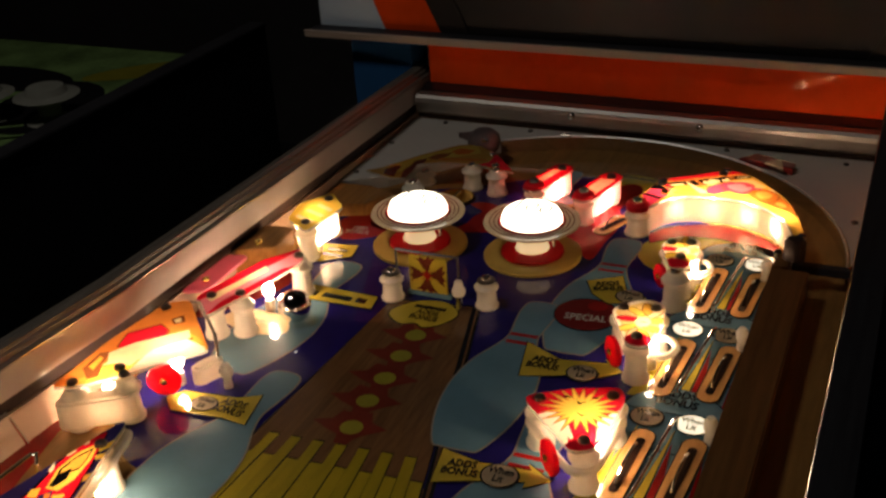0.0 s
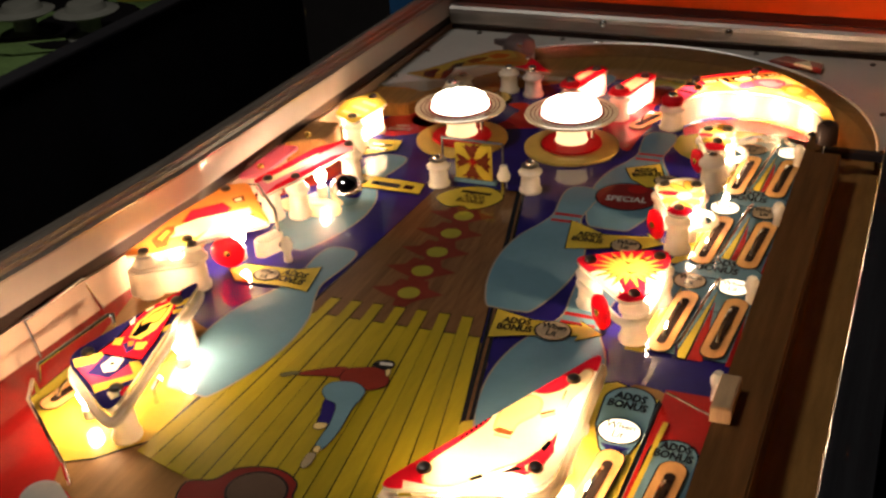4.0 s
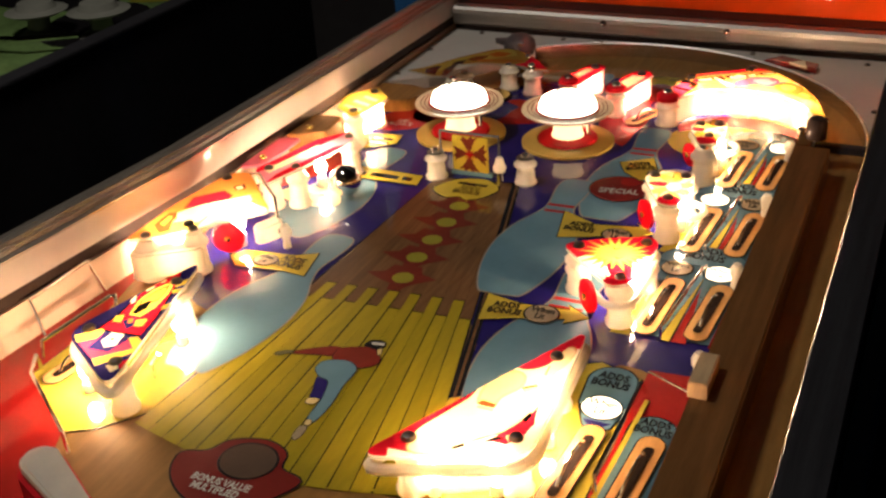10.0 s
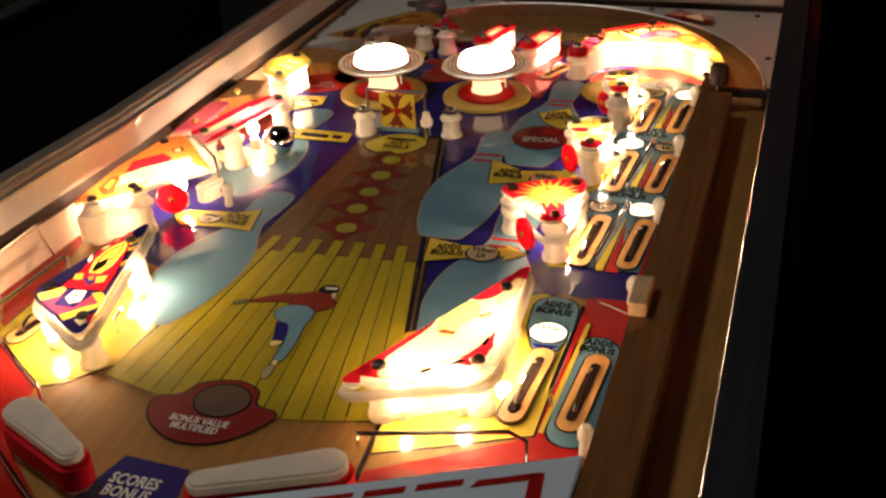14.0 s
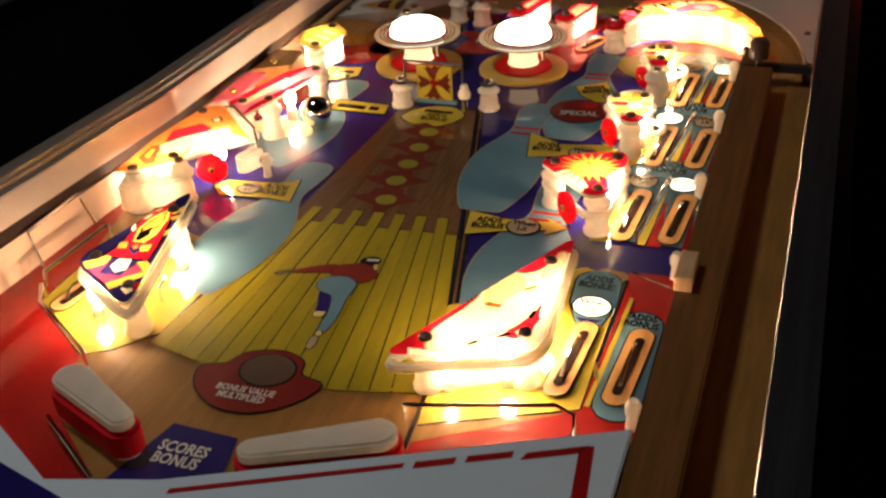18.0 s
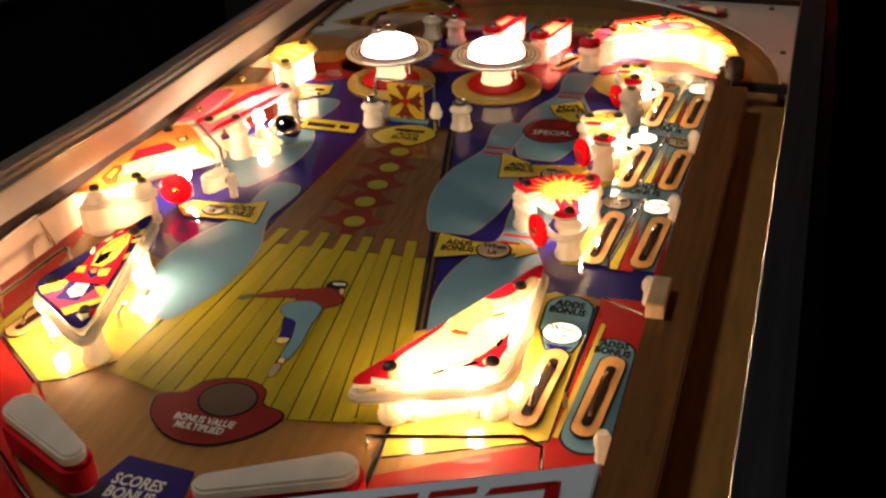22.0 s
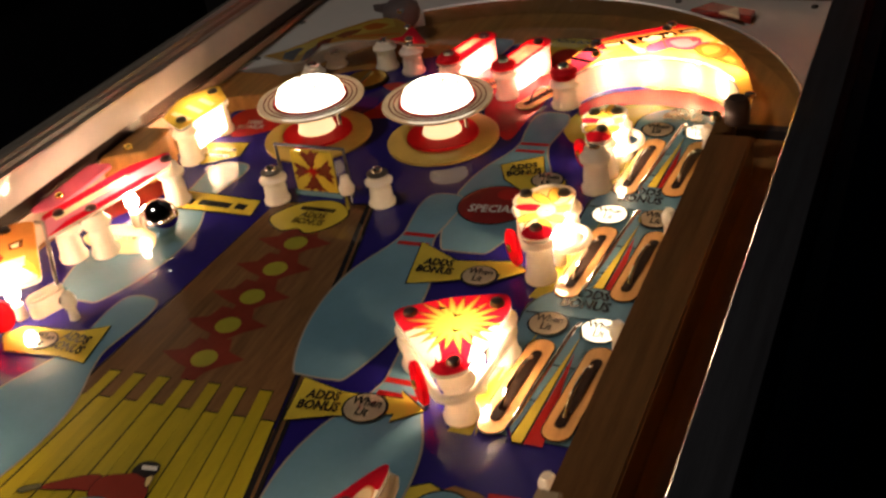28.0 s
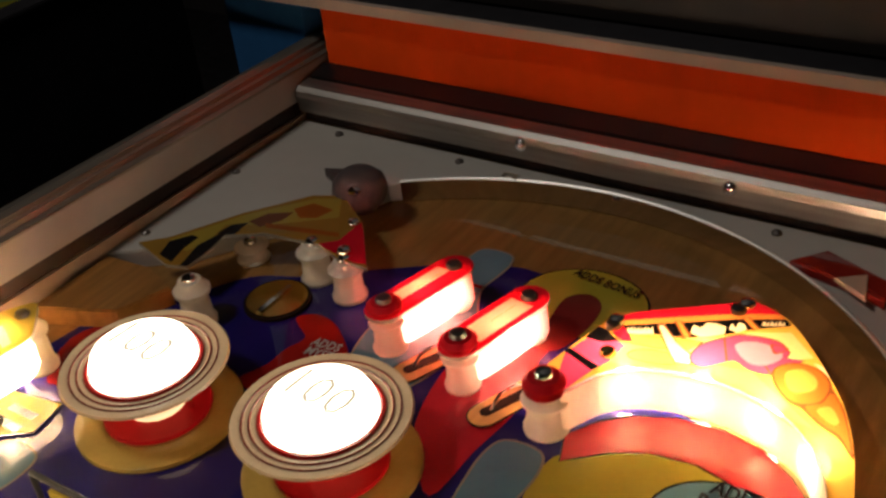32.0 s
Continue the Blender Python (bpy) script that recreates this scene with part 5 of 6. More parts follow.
printed(flame, [(0.0865, 0.0305), (0.0905, 0.0260), (0.0941, 0.0310), (0.0980, 0.0260), (0.1030, 0.0305), (0.1070, 0.020), (0.1006, 0.0059), (0.0920, 0.0123)], "p_red")
for x0, y0, x1, y1, x2, y2 in ((0.0795, 0.0690, 0.0830, 0.0660, 0.0870, 0.0685), (0.0700, 0.0700, 0.0730, 0.0712, 0.0765, 0.0705), (0.0885, 0.0735, 0.0915, 0.0750, 0.0945, 0.0745), (0.0840, 0.0560, 0.0880, 0.0540, 0.0920, 0.0560)):
    printed(flame, [(x0, y0), (x1, y1), (x2, y2), (x1, y1 - 0.0018)], "p_black")
for cs, y0, lamp, lbl in (([(0.069, 0.188), (0.089, 0.208), (0.107, 0.204), (0.111, 0.168), (0.107, 0.143), (0.094, 0.141)], 0.155, (0.1035, 0.172), "yellow flame-print lane plastic over a bright lamp"),
                          ([(0.079, 0.301), (0.094, 0.319), (0.109, 0.315), (0.112, 0.286), (0.107, 0.262), (0.096, 0.261)], 0.281, (0.1065, 0.292), "small yellow and red lane plastic on a white post")):
    t = cover("lane_plastic", lbl, cs, "p_white", [(0.097 if y0 < 0.2 else 0.100, y0), (cs[0][0] + 0.009, cs[0][1] + 0.003), (cs[2][0] - 0.006, cs[2][1] - 0.008)], [lamp], ring=False)
    cx, cy = sum(p[0] for p in cs) / 6, sum(p[1] for p in cs) / 6
    printed(t, shrink(rounded(cs, 0.006), 0.86), "p_amber")
    for k in range(9):
        a = radians(40 * k + 15)
        px, py, lean = cx + 0.0110 * math.cos(a), cy + 0.0185 * math.sin(a), 40 * k + 25
        printed(t, oval(px, py, 0.0092, 0.0042, 12, lean), "p_brown")
        printed(t, oval(px, py, 0.0084, 0.0034, 12, lean), ("p_yellow", "p_cream", "p_gold", "p_yellow", "p_red")[k % 5])
    printed(t, oval(cx, cy, 0.0058, 0.0070, 14), "p_cream")
    printed(t, [(cx - 0.003, cy - 0.001), (cx, cy + 0.001), (cx + 0.004, cy - 0.001), (cx, cy)], "p_black")
    printed(t, oval(cs[4][0] - 0.008, cs[4][1] + 0.008, 0.0095, 0.0080, 14), "p_red")
    rubber(t, oval(cs[4][0] + 0.002, y0 + 0.022, 0.011, 0.013, 18), 0.016, 0.0026)

# corner plastic at the top
arc_in = spline([(0.0440, 0.3740), (0.0520, 0.3845), (0.0592, 0.3985), (0.0700, 0.4085), (0.0857, 0.4145), (0.1037, 0.4168), (0.1253, 0.4145), (0.1454, 0.4060), (0.1583, 0.3945), (0.1690, 0.3780), (0.1765, 0.3560), (0.1800, 0.3380)], 3, False)
arc_out = spline([(0.1865, 0.3380), (0.1845, 0.3600), (0.1785, 0.3830), (0.1730, 0.4008), (0.1654, 0.4188), (0.1560, 0.4343), (0.1391, 0.4560), (0.1220, 0.4735), (0.1025, 0.4810)], 4, False)
CZ = 0.0255       # underside of the corner plastic
# The second lamp is added only to brighten the plastic.
cp = cover("corner_plastic", "large curved corner plastic with a bowler print, lit from below", [p[:2] for p in arc_in] + [p[:2] for p in arc_out] + [(0.0470, 0.4434), (0.0385, 0.4100), (0.0330, 0.3850)], "p_gold",
           [(0.0500, 0.4330), (0.0985, 0.4700)], [(0.0640, 0.4160), (0.0980, 0.4270), (0.1330, 0.4200), (0.1610, 0.3985)], r=0.004, zc=CZ, ring=False)
printed(cp, [(0.0539, 0.4247), (0.0739, 0.4287), (0.0946, 0.4259), (0.1199, 0.4295), (0.1552, 0.4061), (0.1454, 0.4069), (0.1036, 0.4170), (0.0685, 0.4094), (0.0578, 0.4078)], "p_yellow")
printed(cp, [(0.0765, 0.4357), (0.0952, 0.4448), (0.1099, 0.4567), (0.1261, 0.4645), (0.1409, 0.4509), (0.1327, 0.4446), (0.1104, 0.4337), (0.0946, 0.4259)], "p_amber")
printed(cp, [(0.0436, 0.4365), (0.0557, 0.4494), (0.1008, 0.4853), (0.1177, 0.4770), (0.1154, 0.4719), (0.0978, 0.4670), (0.0538, 0.4404), (0.0505, 0.4318)], "p_red")
printed(cp, [(0.0505, 0.4318), (0.0536, 0.4408), (0.0978, 0.4670), (0.1180, 0.4762), (0.1211, 0.4727), (0.0992, 0.4632), (0.0764, 0.4492), (0.0545, 0.4358)], "p_orange")
printed(cp, [(0.0527, 0.4354), (0.0764, 0.4492), (0.0992, 0.4632), (0.1210, 0.4731), (0.1249, 0.4696), (0.1070, 0.4572), (0.1011, 0.4510), (0.0857, 0.4406), (0.0705, 0.4361), (0.0531, 0.4326)], "p_black")
printed(cp, [(0.0579, 0.4305), (0.0562, 0.4361), (0.0585, 0.4337), (0.0579, 0.4374), (0.0610, 0.4320)], "p_cream")
printed(cp, [(0.0608, 0.4319), (0.0591, 0.4375), (0.0614, 0.4351), (0.0608, 0.4388), (0.0639, 0.4334)], "p_cream")
printed(cp, [(0.0637, 0.4333), (0.0620, 0.4389), (0.0642, 0.4365), (0.0637, 0.4402), (0.0668, 0.4348)], "p_cream")
printed(cp, [(0.0665, 0.4347), (0.0649, 0.4403), (0.0671, 0.4379), (0.0666, 0.4416), (0.0696, 0.4362)], "p_cream")
printed(cp, [(0.0847, 0.4445), (0.0837, 0.4508), (0.0876, 0.4497), (0.0888, 0.4552), (0.0929, 0.4562), (0.0979, 0.4557), (0.0991, 0.4505), (0.0950, 0.4466), (0.0902, 0.4433)], "p_cream")
printed(cp, [(0.0997, 0.4546), (0.0993, 0.4593), (0.1022, 0.4568), (0.1020, 0.4616), (0.1050, 0.4611), (0.1072, 0.4582), (0.1041, 0.4539)], "p_cream")
printed(cp, [(0.1123, 0.4636), (0.1119, 0.4678), (0.1140, 0.4659), (0.1142, 0.4684), (0.1156, 0.4652)], "p_cream")
printed(cp, [(0.1156, 0.4652), (0.1152, 0.4694), (0.1172, 0.4674), (0.1174, 0.4700), (0.1188, 0.4667)], "p_cream")
printed(cp, [(0.1188, 0.4667), (0.1185, 0.4710), (0.1205, 0.4690), (0.1207, 0.4715), (0.1221, 0.4683)], "p_cream")
printed(cp, [(0.0743, 0.4493), (0.0775, 0.4513), (0.0866, 0.4420), (0.0831, 0.4389)], "p_brown")
printed(cp, [(0.0755, 0.4493), (0.0770, 0.4505), (0.0852, 0.4418), (0.0833, 0.4404)], "p_orange")
printed(cp, [(0.1020, 0.4655), (0.1050, 0.4679), (0.1128, 0.4614), (0.1098, 0.4585)], "p_brown")
printed(cp, [(0.1028, 0.4654), (0.1044, 0.4672), (0.1117, 0.4609), (0.1102, 0.4597)], "p_orange")
printed(cp, [(0.0505, 0.4299), (0.0712, 0.4346), (0.0808, 0.4387), (0.0931, 0.4409), (0.0888, 0.4313), (0.0749, 0.4264), (0.0572, 0.4239)], "p_brown")
printed(cp, [(0.0519, 0.4296), (0.0716, 0.4338), (0.0812, 0.4380), (0.0921, 0.4400), (0.0882, 0.4320), (0.0745, 0.4271), (0.0578, 0.4247)], "p_gold")
printed(cp, [p[:2] for p in spline([(0.0644, 0.4180), (0.0702, 0.4241), (0.0858, 0.4271), (0.0912, 0.4242), (0.0845, 0.4173), (0.0691, 0.4143)], 3)], "p_brown")
printed(cp, [p[:2] for p in spline([(0.0653, 0.4180), (0.0706, 0.4233), (0.0855, 0.4265), (0.0899, 0.4240), (0.0842, 0.4181), (0.0693, 0.4149)], 3)], "p_gold")
printed(cp, [(0.0679, 0.4432), (0.0710, 0.4457), (0.0816, 0.4358), (0.0926, 0.4295), (0.0945, 0.4222), (0.0868, 0.4203), (0.0783, 0.4295)], "p_brown")
printed(cp, [(0.0693, 0.4429), (0.0710, 0.4442), (0.0810, 0.4350), (0.0920, 0.4283), (0.0933, 0.4230), (0.0868, 0.4216), (0.0791, 0.4303)], "p_cream")
printed(cp, [p[:2] for p in spline([(0.0913, 0.4265), (0.0917, 0.4380), (0.1013, 0.4497), (0.1080, 0.4544), (0.1225, 0.4564), (0.1305, 0.4505), (0.1308, 0.4459), (0.1383, 0.4472), (0.1312, 0.4390), (0.1286, 0.4312), (0.1184, 0.4299), (0.1103, 0.4334), (0.1043, 0.4276), (0.0981, 0.4222)], 3)], "p_brown")
printed(cp, [p[:2] for p in spline([(0.0920, 0.4269), (0.0925, 0.4378), (0.1019, 0.4489), (0.1084, 0.4535), (0.1224, 0.4556), (0.1301, 0.4501), (0.1303, 0.4457), (0.1376, 0.4470), (0.1307, 0.4392), (0.1281, 0.4318), (0.1182, 0.4304), (0.1104, 0.4337), (0.1045, 0.4281), (0.0985, 0.4229)], 3)], "p_magenta")
printed(cp, [p[:2] for p in spline([(0.1063, 0.4445), (0.1134, 0.4508), (0.1242, 0.4505), (0.1286, 0.4453), (0.1238, 0.4367), (0.1156, 0.4353)], 3)], "p_pink")
printed(cp, [(0.0999, 0.4470), (0.1008, 0.4475), (0.1077, 0.4324), (0.1068, 0.4319)], "p_brown")
printed(cp, [(0.1231, 0.4364), (0.1240, 0.4368), (0.1282, 0.4323), (0.1273, 0.4318)], "p_brown")
printed(cp, [p[:2] for p in spline([(0.1206, 0.4524), (0.1278, 0.4531), (0.1290, 0.4510), (0.1249, 0.4462), (0.1224, 0.4487)], 3)], "p_brown")
printed(cp, [p[:2] for p in spline([(0.1218, 0.4521), (0.1272, 0.4524), (0.1280, 0.4509), (0.1247, 0.4475)], 3)], "p_magenta")
printed(cp, [p[:2] for p in spline([(0.1276, 0.4355), (0.1331, 0.4435), (0.1427, 0.4452), (0.1509, 0.4405), (0.1547, 0.4339), (0.1616, 0.4251), (0.1679, 0.4126), (0.1745, 0.3955), (0.1662, 0.4041), (0.1567, 0.4088), (0.1468, 0.4156), (0.1401, 0.4175), (0.1315, 0.4257)], 4)], "p_brown")
printed(cp, [p[:2] for p in spline([(0.1286, 0.4355), (0.1335, 0.4424), (0.1425, 0.4442), (0.1500, 0.4396), (0.1532, 0.4324), (0.1520, 0.4235), (0.1462, 0.4190), (0.1404, 0.4193), (0.1321, 0.4269)], 4)], "p_rust")
printed(cp, [p[:2] for p in spline([(0.1479, 0.4174), (0.1535, 0.4227), (0.1551, 0.4308), (0.1610, 0.4240), (0.1671, 0.4122), (0.1719, 0.3996), (0.1655, 0.4068), (0.1566, 0.4107)], 4)], "p_rust")
printed(cp, [p[:2] for p in spline([(0.1333, 0.4352), (0.1390, 0.4411), (0.1464, 0.4374), (0.1477, 0.4296), (0.1394, 0.4246)], 4)], "p_orange")
printed(cp, [p[:2] for p in spline([(0.1528, 0.4174), (0.1573, 0.4221), (0.1631, 0.4148), (0.1604, 0.4119)], 4)], "p_orange")
printed(cp, [(0.1421, 0.4471), (0.1460, 0.4468), (0.1531, 0.4424), (0.1518, 0.4401), (0.1478, 0.4433)], "p_cream")
printed(cp, [(0.0433, 0.3880), (0.0385, 0.4053), (0.0427, 0.4202), (0.0539, 0.4247), (0.0616, 0.4227), (0.0601, 0.4089), (0.0559, 0.4000), (0.0508, 0.3820)], "p_magenta")
printed(cp, [(0.0374, 0.4062), (0.0386, 0.4096), (0.0578, 0.4032), (0.0551, 0.3992)], "p_black")
printed(cp, [(0.0417, 0.4198), (0.0436, 0.4305), (0.0491, 0.4292), (0.0568, 0.4242), (0.0503, 0.4201)], "p_black")
printed(cp, [(0.0436, 0.4365), (0.0457, 0.4385), (0.0571, 0.4336), (0.0632, 0.4268), (0.0582, 0.4249), (0.0520, 0.4286)], "p_red")
bm = bmesh.new()
wall_in = [p[:2] for p in arc_in][2:-2]
wall_out = [(0.105 + (x - 0.105) * 1.022, 0.345 + (y - 0.345) * 1.022) for x, y in wall_in]
slab(wall_in + wall_out[::-1], 0.0028, 0.0226, bm)
part("front_wall", bm, "p_white", cp, "curved milky ball guide below the plastic")
# Outer guide; its height is set to hold back lamp light.
bm = bmesh.new()
back = [p[:2] for p in arc_out][:-3]
slab([(x - 0.004, y - 0.002) for x, y in back] + [(x - 0.0055, y - 0.003) for x, y in back[::-1]], 0.0006, 0.0185, bm)
part("lamp_blocking_guide", bm, "dark_steel", cp, "dark steel ball guide under the outer edge")
# Unseen second guide, added to keep lamp light off the wood behind.
slab([(0.050, 0.4400), (0.103, 0.4770), (0.1035, 0.4755), (0.051, 0.4385)], 0.0006, 0.0242, bm := bmesh.new())
part("lamp_blocking_guide", bm, "dark_steel", cp)
post(cp, 0.0400, 0.3820, 0.0240, 0.0098)
part("post_cap", lathe([(0.0098, 0.0241), (0.0104, 0.0290), (0.0076, 0.0322)], 18, at=(0.0400, 0.3820, 0)), "red_rubber", cp, "dark red post cap", True)
screw(cp, 0.0400, 0.3820, 0.0322, 0.0046, "chrome")
for x, y in ((0.1010, 0.4755), (0.0500, 0.4370), (0.1830, 0.3560)):
    screw(cp, x, y, CZ + 0.0030, 0.0042, "chrome")
screw(cp, 0.0568, 0.4128, CZ + 0.0030, 0.0040, "brass")


# ---- pop bumpers ----
def bumper(x, y):
    t = thing("pop_bumper", "pop bumper with a brightly lit white cap marked 100", "pop bumper", (x, y, 0), "pop bumpers")
    part("base_ring", lathe([(0.0425, 0.0006), (0.0425, 0.0030), (0.0405, 0.0040), (0.028, 0.0042)], 40), "skirt", t, "yellowed cream skirt ring", True)
    part("red_ring", lathe([(0.0275, 0.0044), (0.0270, 0.0064), (0.016, 0.0080)], 36), "red_rubber", t, "red inner skirt", True)
    part("body", lathe([(0.0150, 0.0082), (0.0135, 0.012), (0.0130, 0.026), (0.0150, 0.0305)], 24), "body_lit", t, "lit cream bumper body", True)
    part("rod", lathe([(0.0016, 0.006), (0.0016, 0.030)], 8, at=(0.018, 0.006, 0)), "chrome", t)
    brim = part("brim", lathe([(0.0240, 0.0306), (0.0400, 0.0322), (0.0418, 0.0335), (0.0412, 0.0348), (0.0300, 0.0338), (0.0265, 0.0340)], 48), "brim", t, "aged cream cap brim with red rings", True)
    for r0, r1, mt in ((0.0262, 0.0296, "red"), (0.0322, 0.0332, "maroon"), (0.0358, 0.0368, "maroon")):
        part("brim_ring", tube([(r0 * .5 + r1 * .5, 0, 0)] and [((r0 + r1) / 2 * math.cos(a), (r0 + r1) / 2 * math.sin(a), 0.0344 if r0 > 0.03 else 0.0340) for a in [2 * math.pi * k / 40 for k in range(40)]], (r1 - r0) / 2, True, 6), mt, brim)
    cap = part("cap", lathe([(0.0262, 0.0342), (0.0258, 0.0385), (0.0240, 0.0425), (0.0205, 0.0447), (0.0120, 0.0456), (0.0005, 0.0458)], 40), "cap_lit", t, "glowing white domed cap", True)
    words("lettering", "100", 0.0270, (0, 0.000, 0.0465), -6, "cap_text", cap, sx=0.95)
    return t


bumper(-0.1378, 0.3030)
bumper(-0.0350, 0.3135)

# ---- hanging target gate between the bumpers ----
gate = thing("target_gate", "square printed target hung from a wire frame", "target", (0, 0, 0))
part("target_plate", block(-0.1085, 0.2195, 0.004, -0.0755, 0.2215, 0.0365, 0.0006), "yellow", gate, "yellow square printed with red and white pins")
def plate_mark(name, material, y, a, out, prof, length, width):
    """A flat mark printed on the target plate, pointing outwards at the angle a."""
    cx, cz = -0.092 + out * math.cos(a), 0.0205 + out * math.sin(a)
    loop = [(u, v) for u, v in prof] + [(u, -v) for u, v in prof[::-1]]
    bm = bmesh.new()
    bm.faces.new([bm.verts.new((cx + length * u * math.cos(a) - width * v * math.sin(a), y, cz + length * u * math.sin(a) + width * v * math.cos(a))) for u, v in loop])
    part(name, bm, material, gate)


LEAF = [(0.55, 0.0), (1.0, 0.45), (0.62, 0.5), (0.75, 1.0), (0.25, 0.75), (-0.2, 0.35), (-1.0, 0.3)]
PIN = [(1.0, 0.30), (0.75, 0.75), (0.3, 0.95), (-0.2, 0.60), (-0.6, 0.36), (-0.85, 0.42), (-1.0, 0.25)]
for k in range(4):
    plate_mark("leaf_mark", "leaf_print", 0.2191 - 0.00005 * k, radians((2, 98, 176, 266)[k]), (0.0088, 0.0094, 0.0084, 0.0098)[k], LEAF, 0.0076, 0.0098)
    plate_mark("pin_mark", "yellow", 0.2187 - 0.00005 * k, radians((52, 138, 222, 312)[k]), 0.0108, PIN, 0.0078, 0.0044)
bm = bmesh.new()
bm.faces.new([bm.verts.new((-0.092 + (0.0022 if k % 2 else 0.0062) * math.cos(math.pi * k / 8), 0.2180, 0.0205 + (0.0022 if k % 2 else 0.0062) * math.sin(math.pi * k / 8))) for k in range(16)])
part("burst_mark", bm, "red", gate)
part("frame_wire", tube([(-0.121, 0.222, 0.001), (-0.121, 0.222, 0.0385), (-0.066, 0.222, 0.0385), (-0.066, 0.222, 0.001)], 0.0014), "darkened_rail", gate)
part("base_bar", block(-0.110, 0.218, 0.0006, -0.072, 0.223, 0.004), "pale_blue", gate)
for x, y in ((-0.1198, 0.2085), (-0.0408, 0.2190)):
    t = thing("rubber_post", "white plastic post with a steel screw on top", "post", (x, y, 0), "posts")
    post(t, 0, 0, 0.0232, 0.0084)
    part("collar", lathe([(0.0040, 0.0230), (0.0075, 0.0236), (0.0075, 0.0244), (0.0035, 0.0250)], 16), "dark_steel", t, "dark steel collar", True)
    screw(t, 0, 0, 0.0250, 0.0040, "chrome")
t = thing("lane_pin", "slim steel pin with a white plastic top", "post", (-0.0595, 0.2065, 0))
part("shaft", lathe([(0.0030, 0.0005), (0.0026, 0.014)], 12), "chrome", t, smooth=True)
part("top", lathe([(0.0050, 0.0142), (0.0058, 0.018), (0.0040, 0.022), (0.0030, 0.0265)], 14), "white_plastic", t, smooth=True)

# ---- top left: saucer, posts, yellow plastic, rubber knob ----
sauc = thing("eject_saucer", "round brass eject saucer sunk in the playfield", "saucer", (-0.1460, 0.4040, 0))
part("rim", lathe([(0.0195, 0.0006), (0.0195, 0.0026), (0.0178, 0.0028)], 32), "slot", sauc, smooth=True)
part("cup", lathe([(0.0176, 0.0034), (0.0150, 0.0024), (0.0100, 0.0016), (0.0030, 0.0014)], 32), "brass", sauc, "shiny brass cup", True)
part("arm", block(-0.0015, -0.016, 0.0034, 0.0015, 0.012, 0.0046), "chrome", sauc)
for x, y, lbl, hh in ((-0.1745, 0.3700, "white post with a dark collar and steel screw", 0.029), (-0.1110, 0.4270, "white post below an orange plastic", 0.0250), (-0.1390, 0.4330, "white post behind the orange plastic", 0.0250), (-0.1900, 0.4330, "short white post on the bare wood", 0.012), (0.100, 0.262, "white rubber post in front of the top lane plastic", 0.032)):
    t = thing("rubber_post", lbl, "post", (x, y, 0), "posts")
    post(t, 0, 0, hh, 0.0090)
    screw(t, 0, 0, hh, 0.0044, "chrome")
tl = thing("corner_plastic", "yellow plastic with black flame marks along the corner", "plastic", (0, 0, 0))
sheet(tl, [(-0.2330, 0.3870), (-0.2190, 0.4000), (-0.1965, 0.4390), (-0.1700, 0.4730), (-0.1520, 0.4800), (-0.1223, 0.4600), (-0.0920, 0.4230), (-0.1125, 0.4235), (-0.1320, 0.4310), (-0.1690, 0.4270), (-0.1900, 0.4150), (-0.1870, 0.3960), (-0.1870, 0.3810), (-0.2000, 0.3770)], 0.0254, 0.0020, "p_gold_shaded")
for mt, pts in (("p_yellow_shaded", [(-0.2172, 0.3969), (-0.1947, 0.4362), (-0.1655, 0.4704), (-0.1508, 0.4768), (-0.1391, 0.4589), (-0.1716, 0.4355), (-0.1972, 0.4240), (-0.1949, 0.4070), (-0.1987, 0.3922)]),
                ("p_black", [(-0.2116, 0.3831), (-0.2162, 0.3960), (-0.2084, 0.4068), (-0.2028, 0.4067), (-0.2025, 0.3937), (-0.1989, 0.3801)]),
                ("p_black", [(-0.1918, 0.3797), (-0.1973, 0.4000), (-0.1928, 0.4192), (-0.1848, 0.4228), (-0.1850, 0.4036), (-0.1757, 0.3822), (-0.1807, 0.3775)]),
                ("p_black", [(-0.1958, 0.4152), (-0.1940, 0.4255), (-0.1861, 0.4317), (-0.1855, 0.4211), (-0.1874, 0.4110)]),
                ("p_brown", [(-0.1870, 0.4327), (-0.1818, 0.4447), (-0.1682, 0.4522), (-0.1686, 0.4423), (-0.1763, 0.4307)]),
                ("p_rust", [(-0.1707, 0.4553), (-0.1637, 0.4655), (-0.1474, 0.4641), (-0.1512, 0.4528), (-0.1608, 0.4485)]),
                ("p_rust", [(-0.1761, 0.4355), (-0.1286, 0.4454), (-0.1256, 0.4416), (-0.1727, 0.4316)]),
                ("p_red", [(-0.1333, 0.4304), (-0.1238, 0.4392), (-0.1235, 0.4604), (-0.0916, 0.4260), (-0.1022, 0.4241)])):
    printed(tl, pts, mt)
screw(tl, -0.1130, 0.4300, 0.0280, 0.0042, "chrome")
screw(tl, -0.1260, 0.4560, 0.0280, 0.0036, "chrome")
knob = thing("rebound_bumper", "dark grey rubber knob with a steel screw", "bumper", (-0.1495, 0.4930, 0.0128))
part("dome", lathe([(0.0100, 0.0004), (0.0150, 0.006), (0.0175, 0.013), (0.0160, 0.020), (0.0100, 0.0255), (0.0030, 0.0270)], 28), "grey_rubber", knob, smooth=True)
part("tip", slab([(-0.030, 0.004), (-0.012, 0.011), (-0.013, -0.004)], 0.013, 0.006), "grey_rubber", knob)
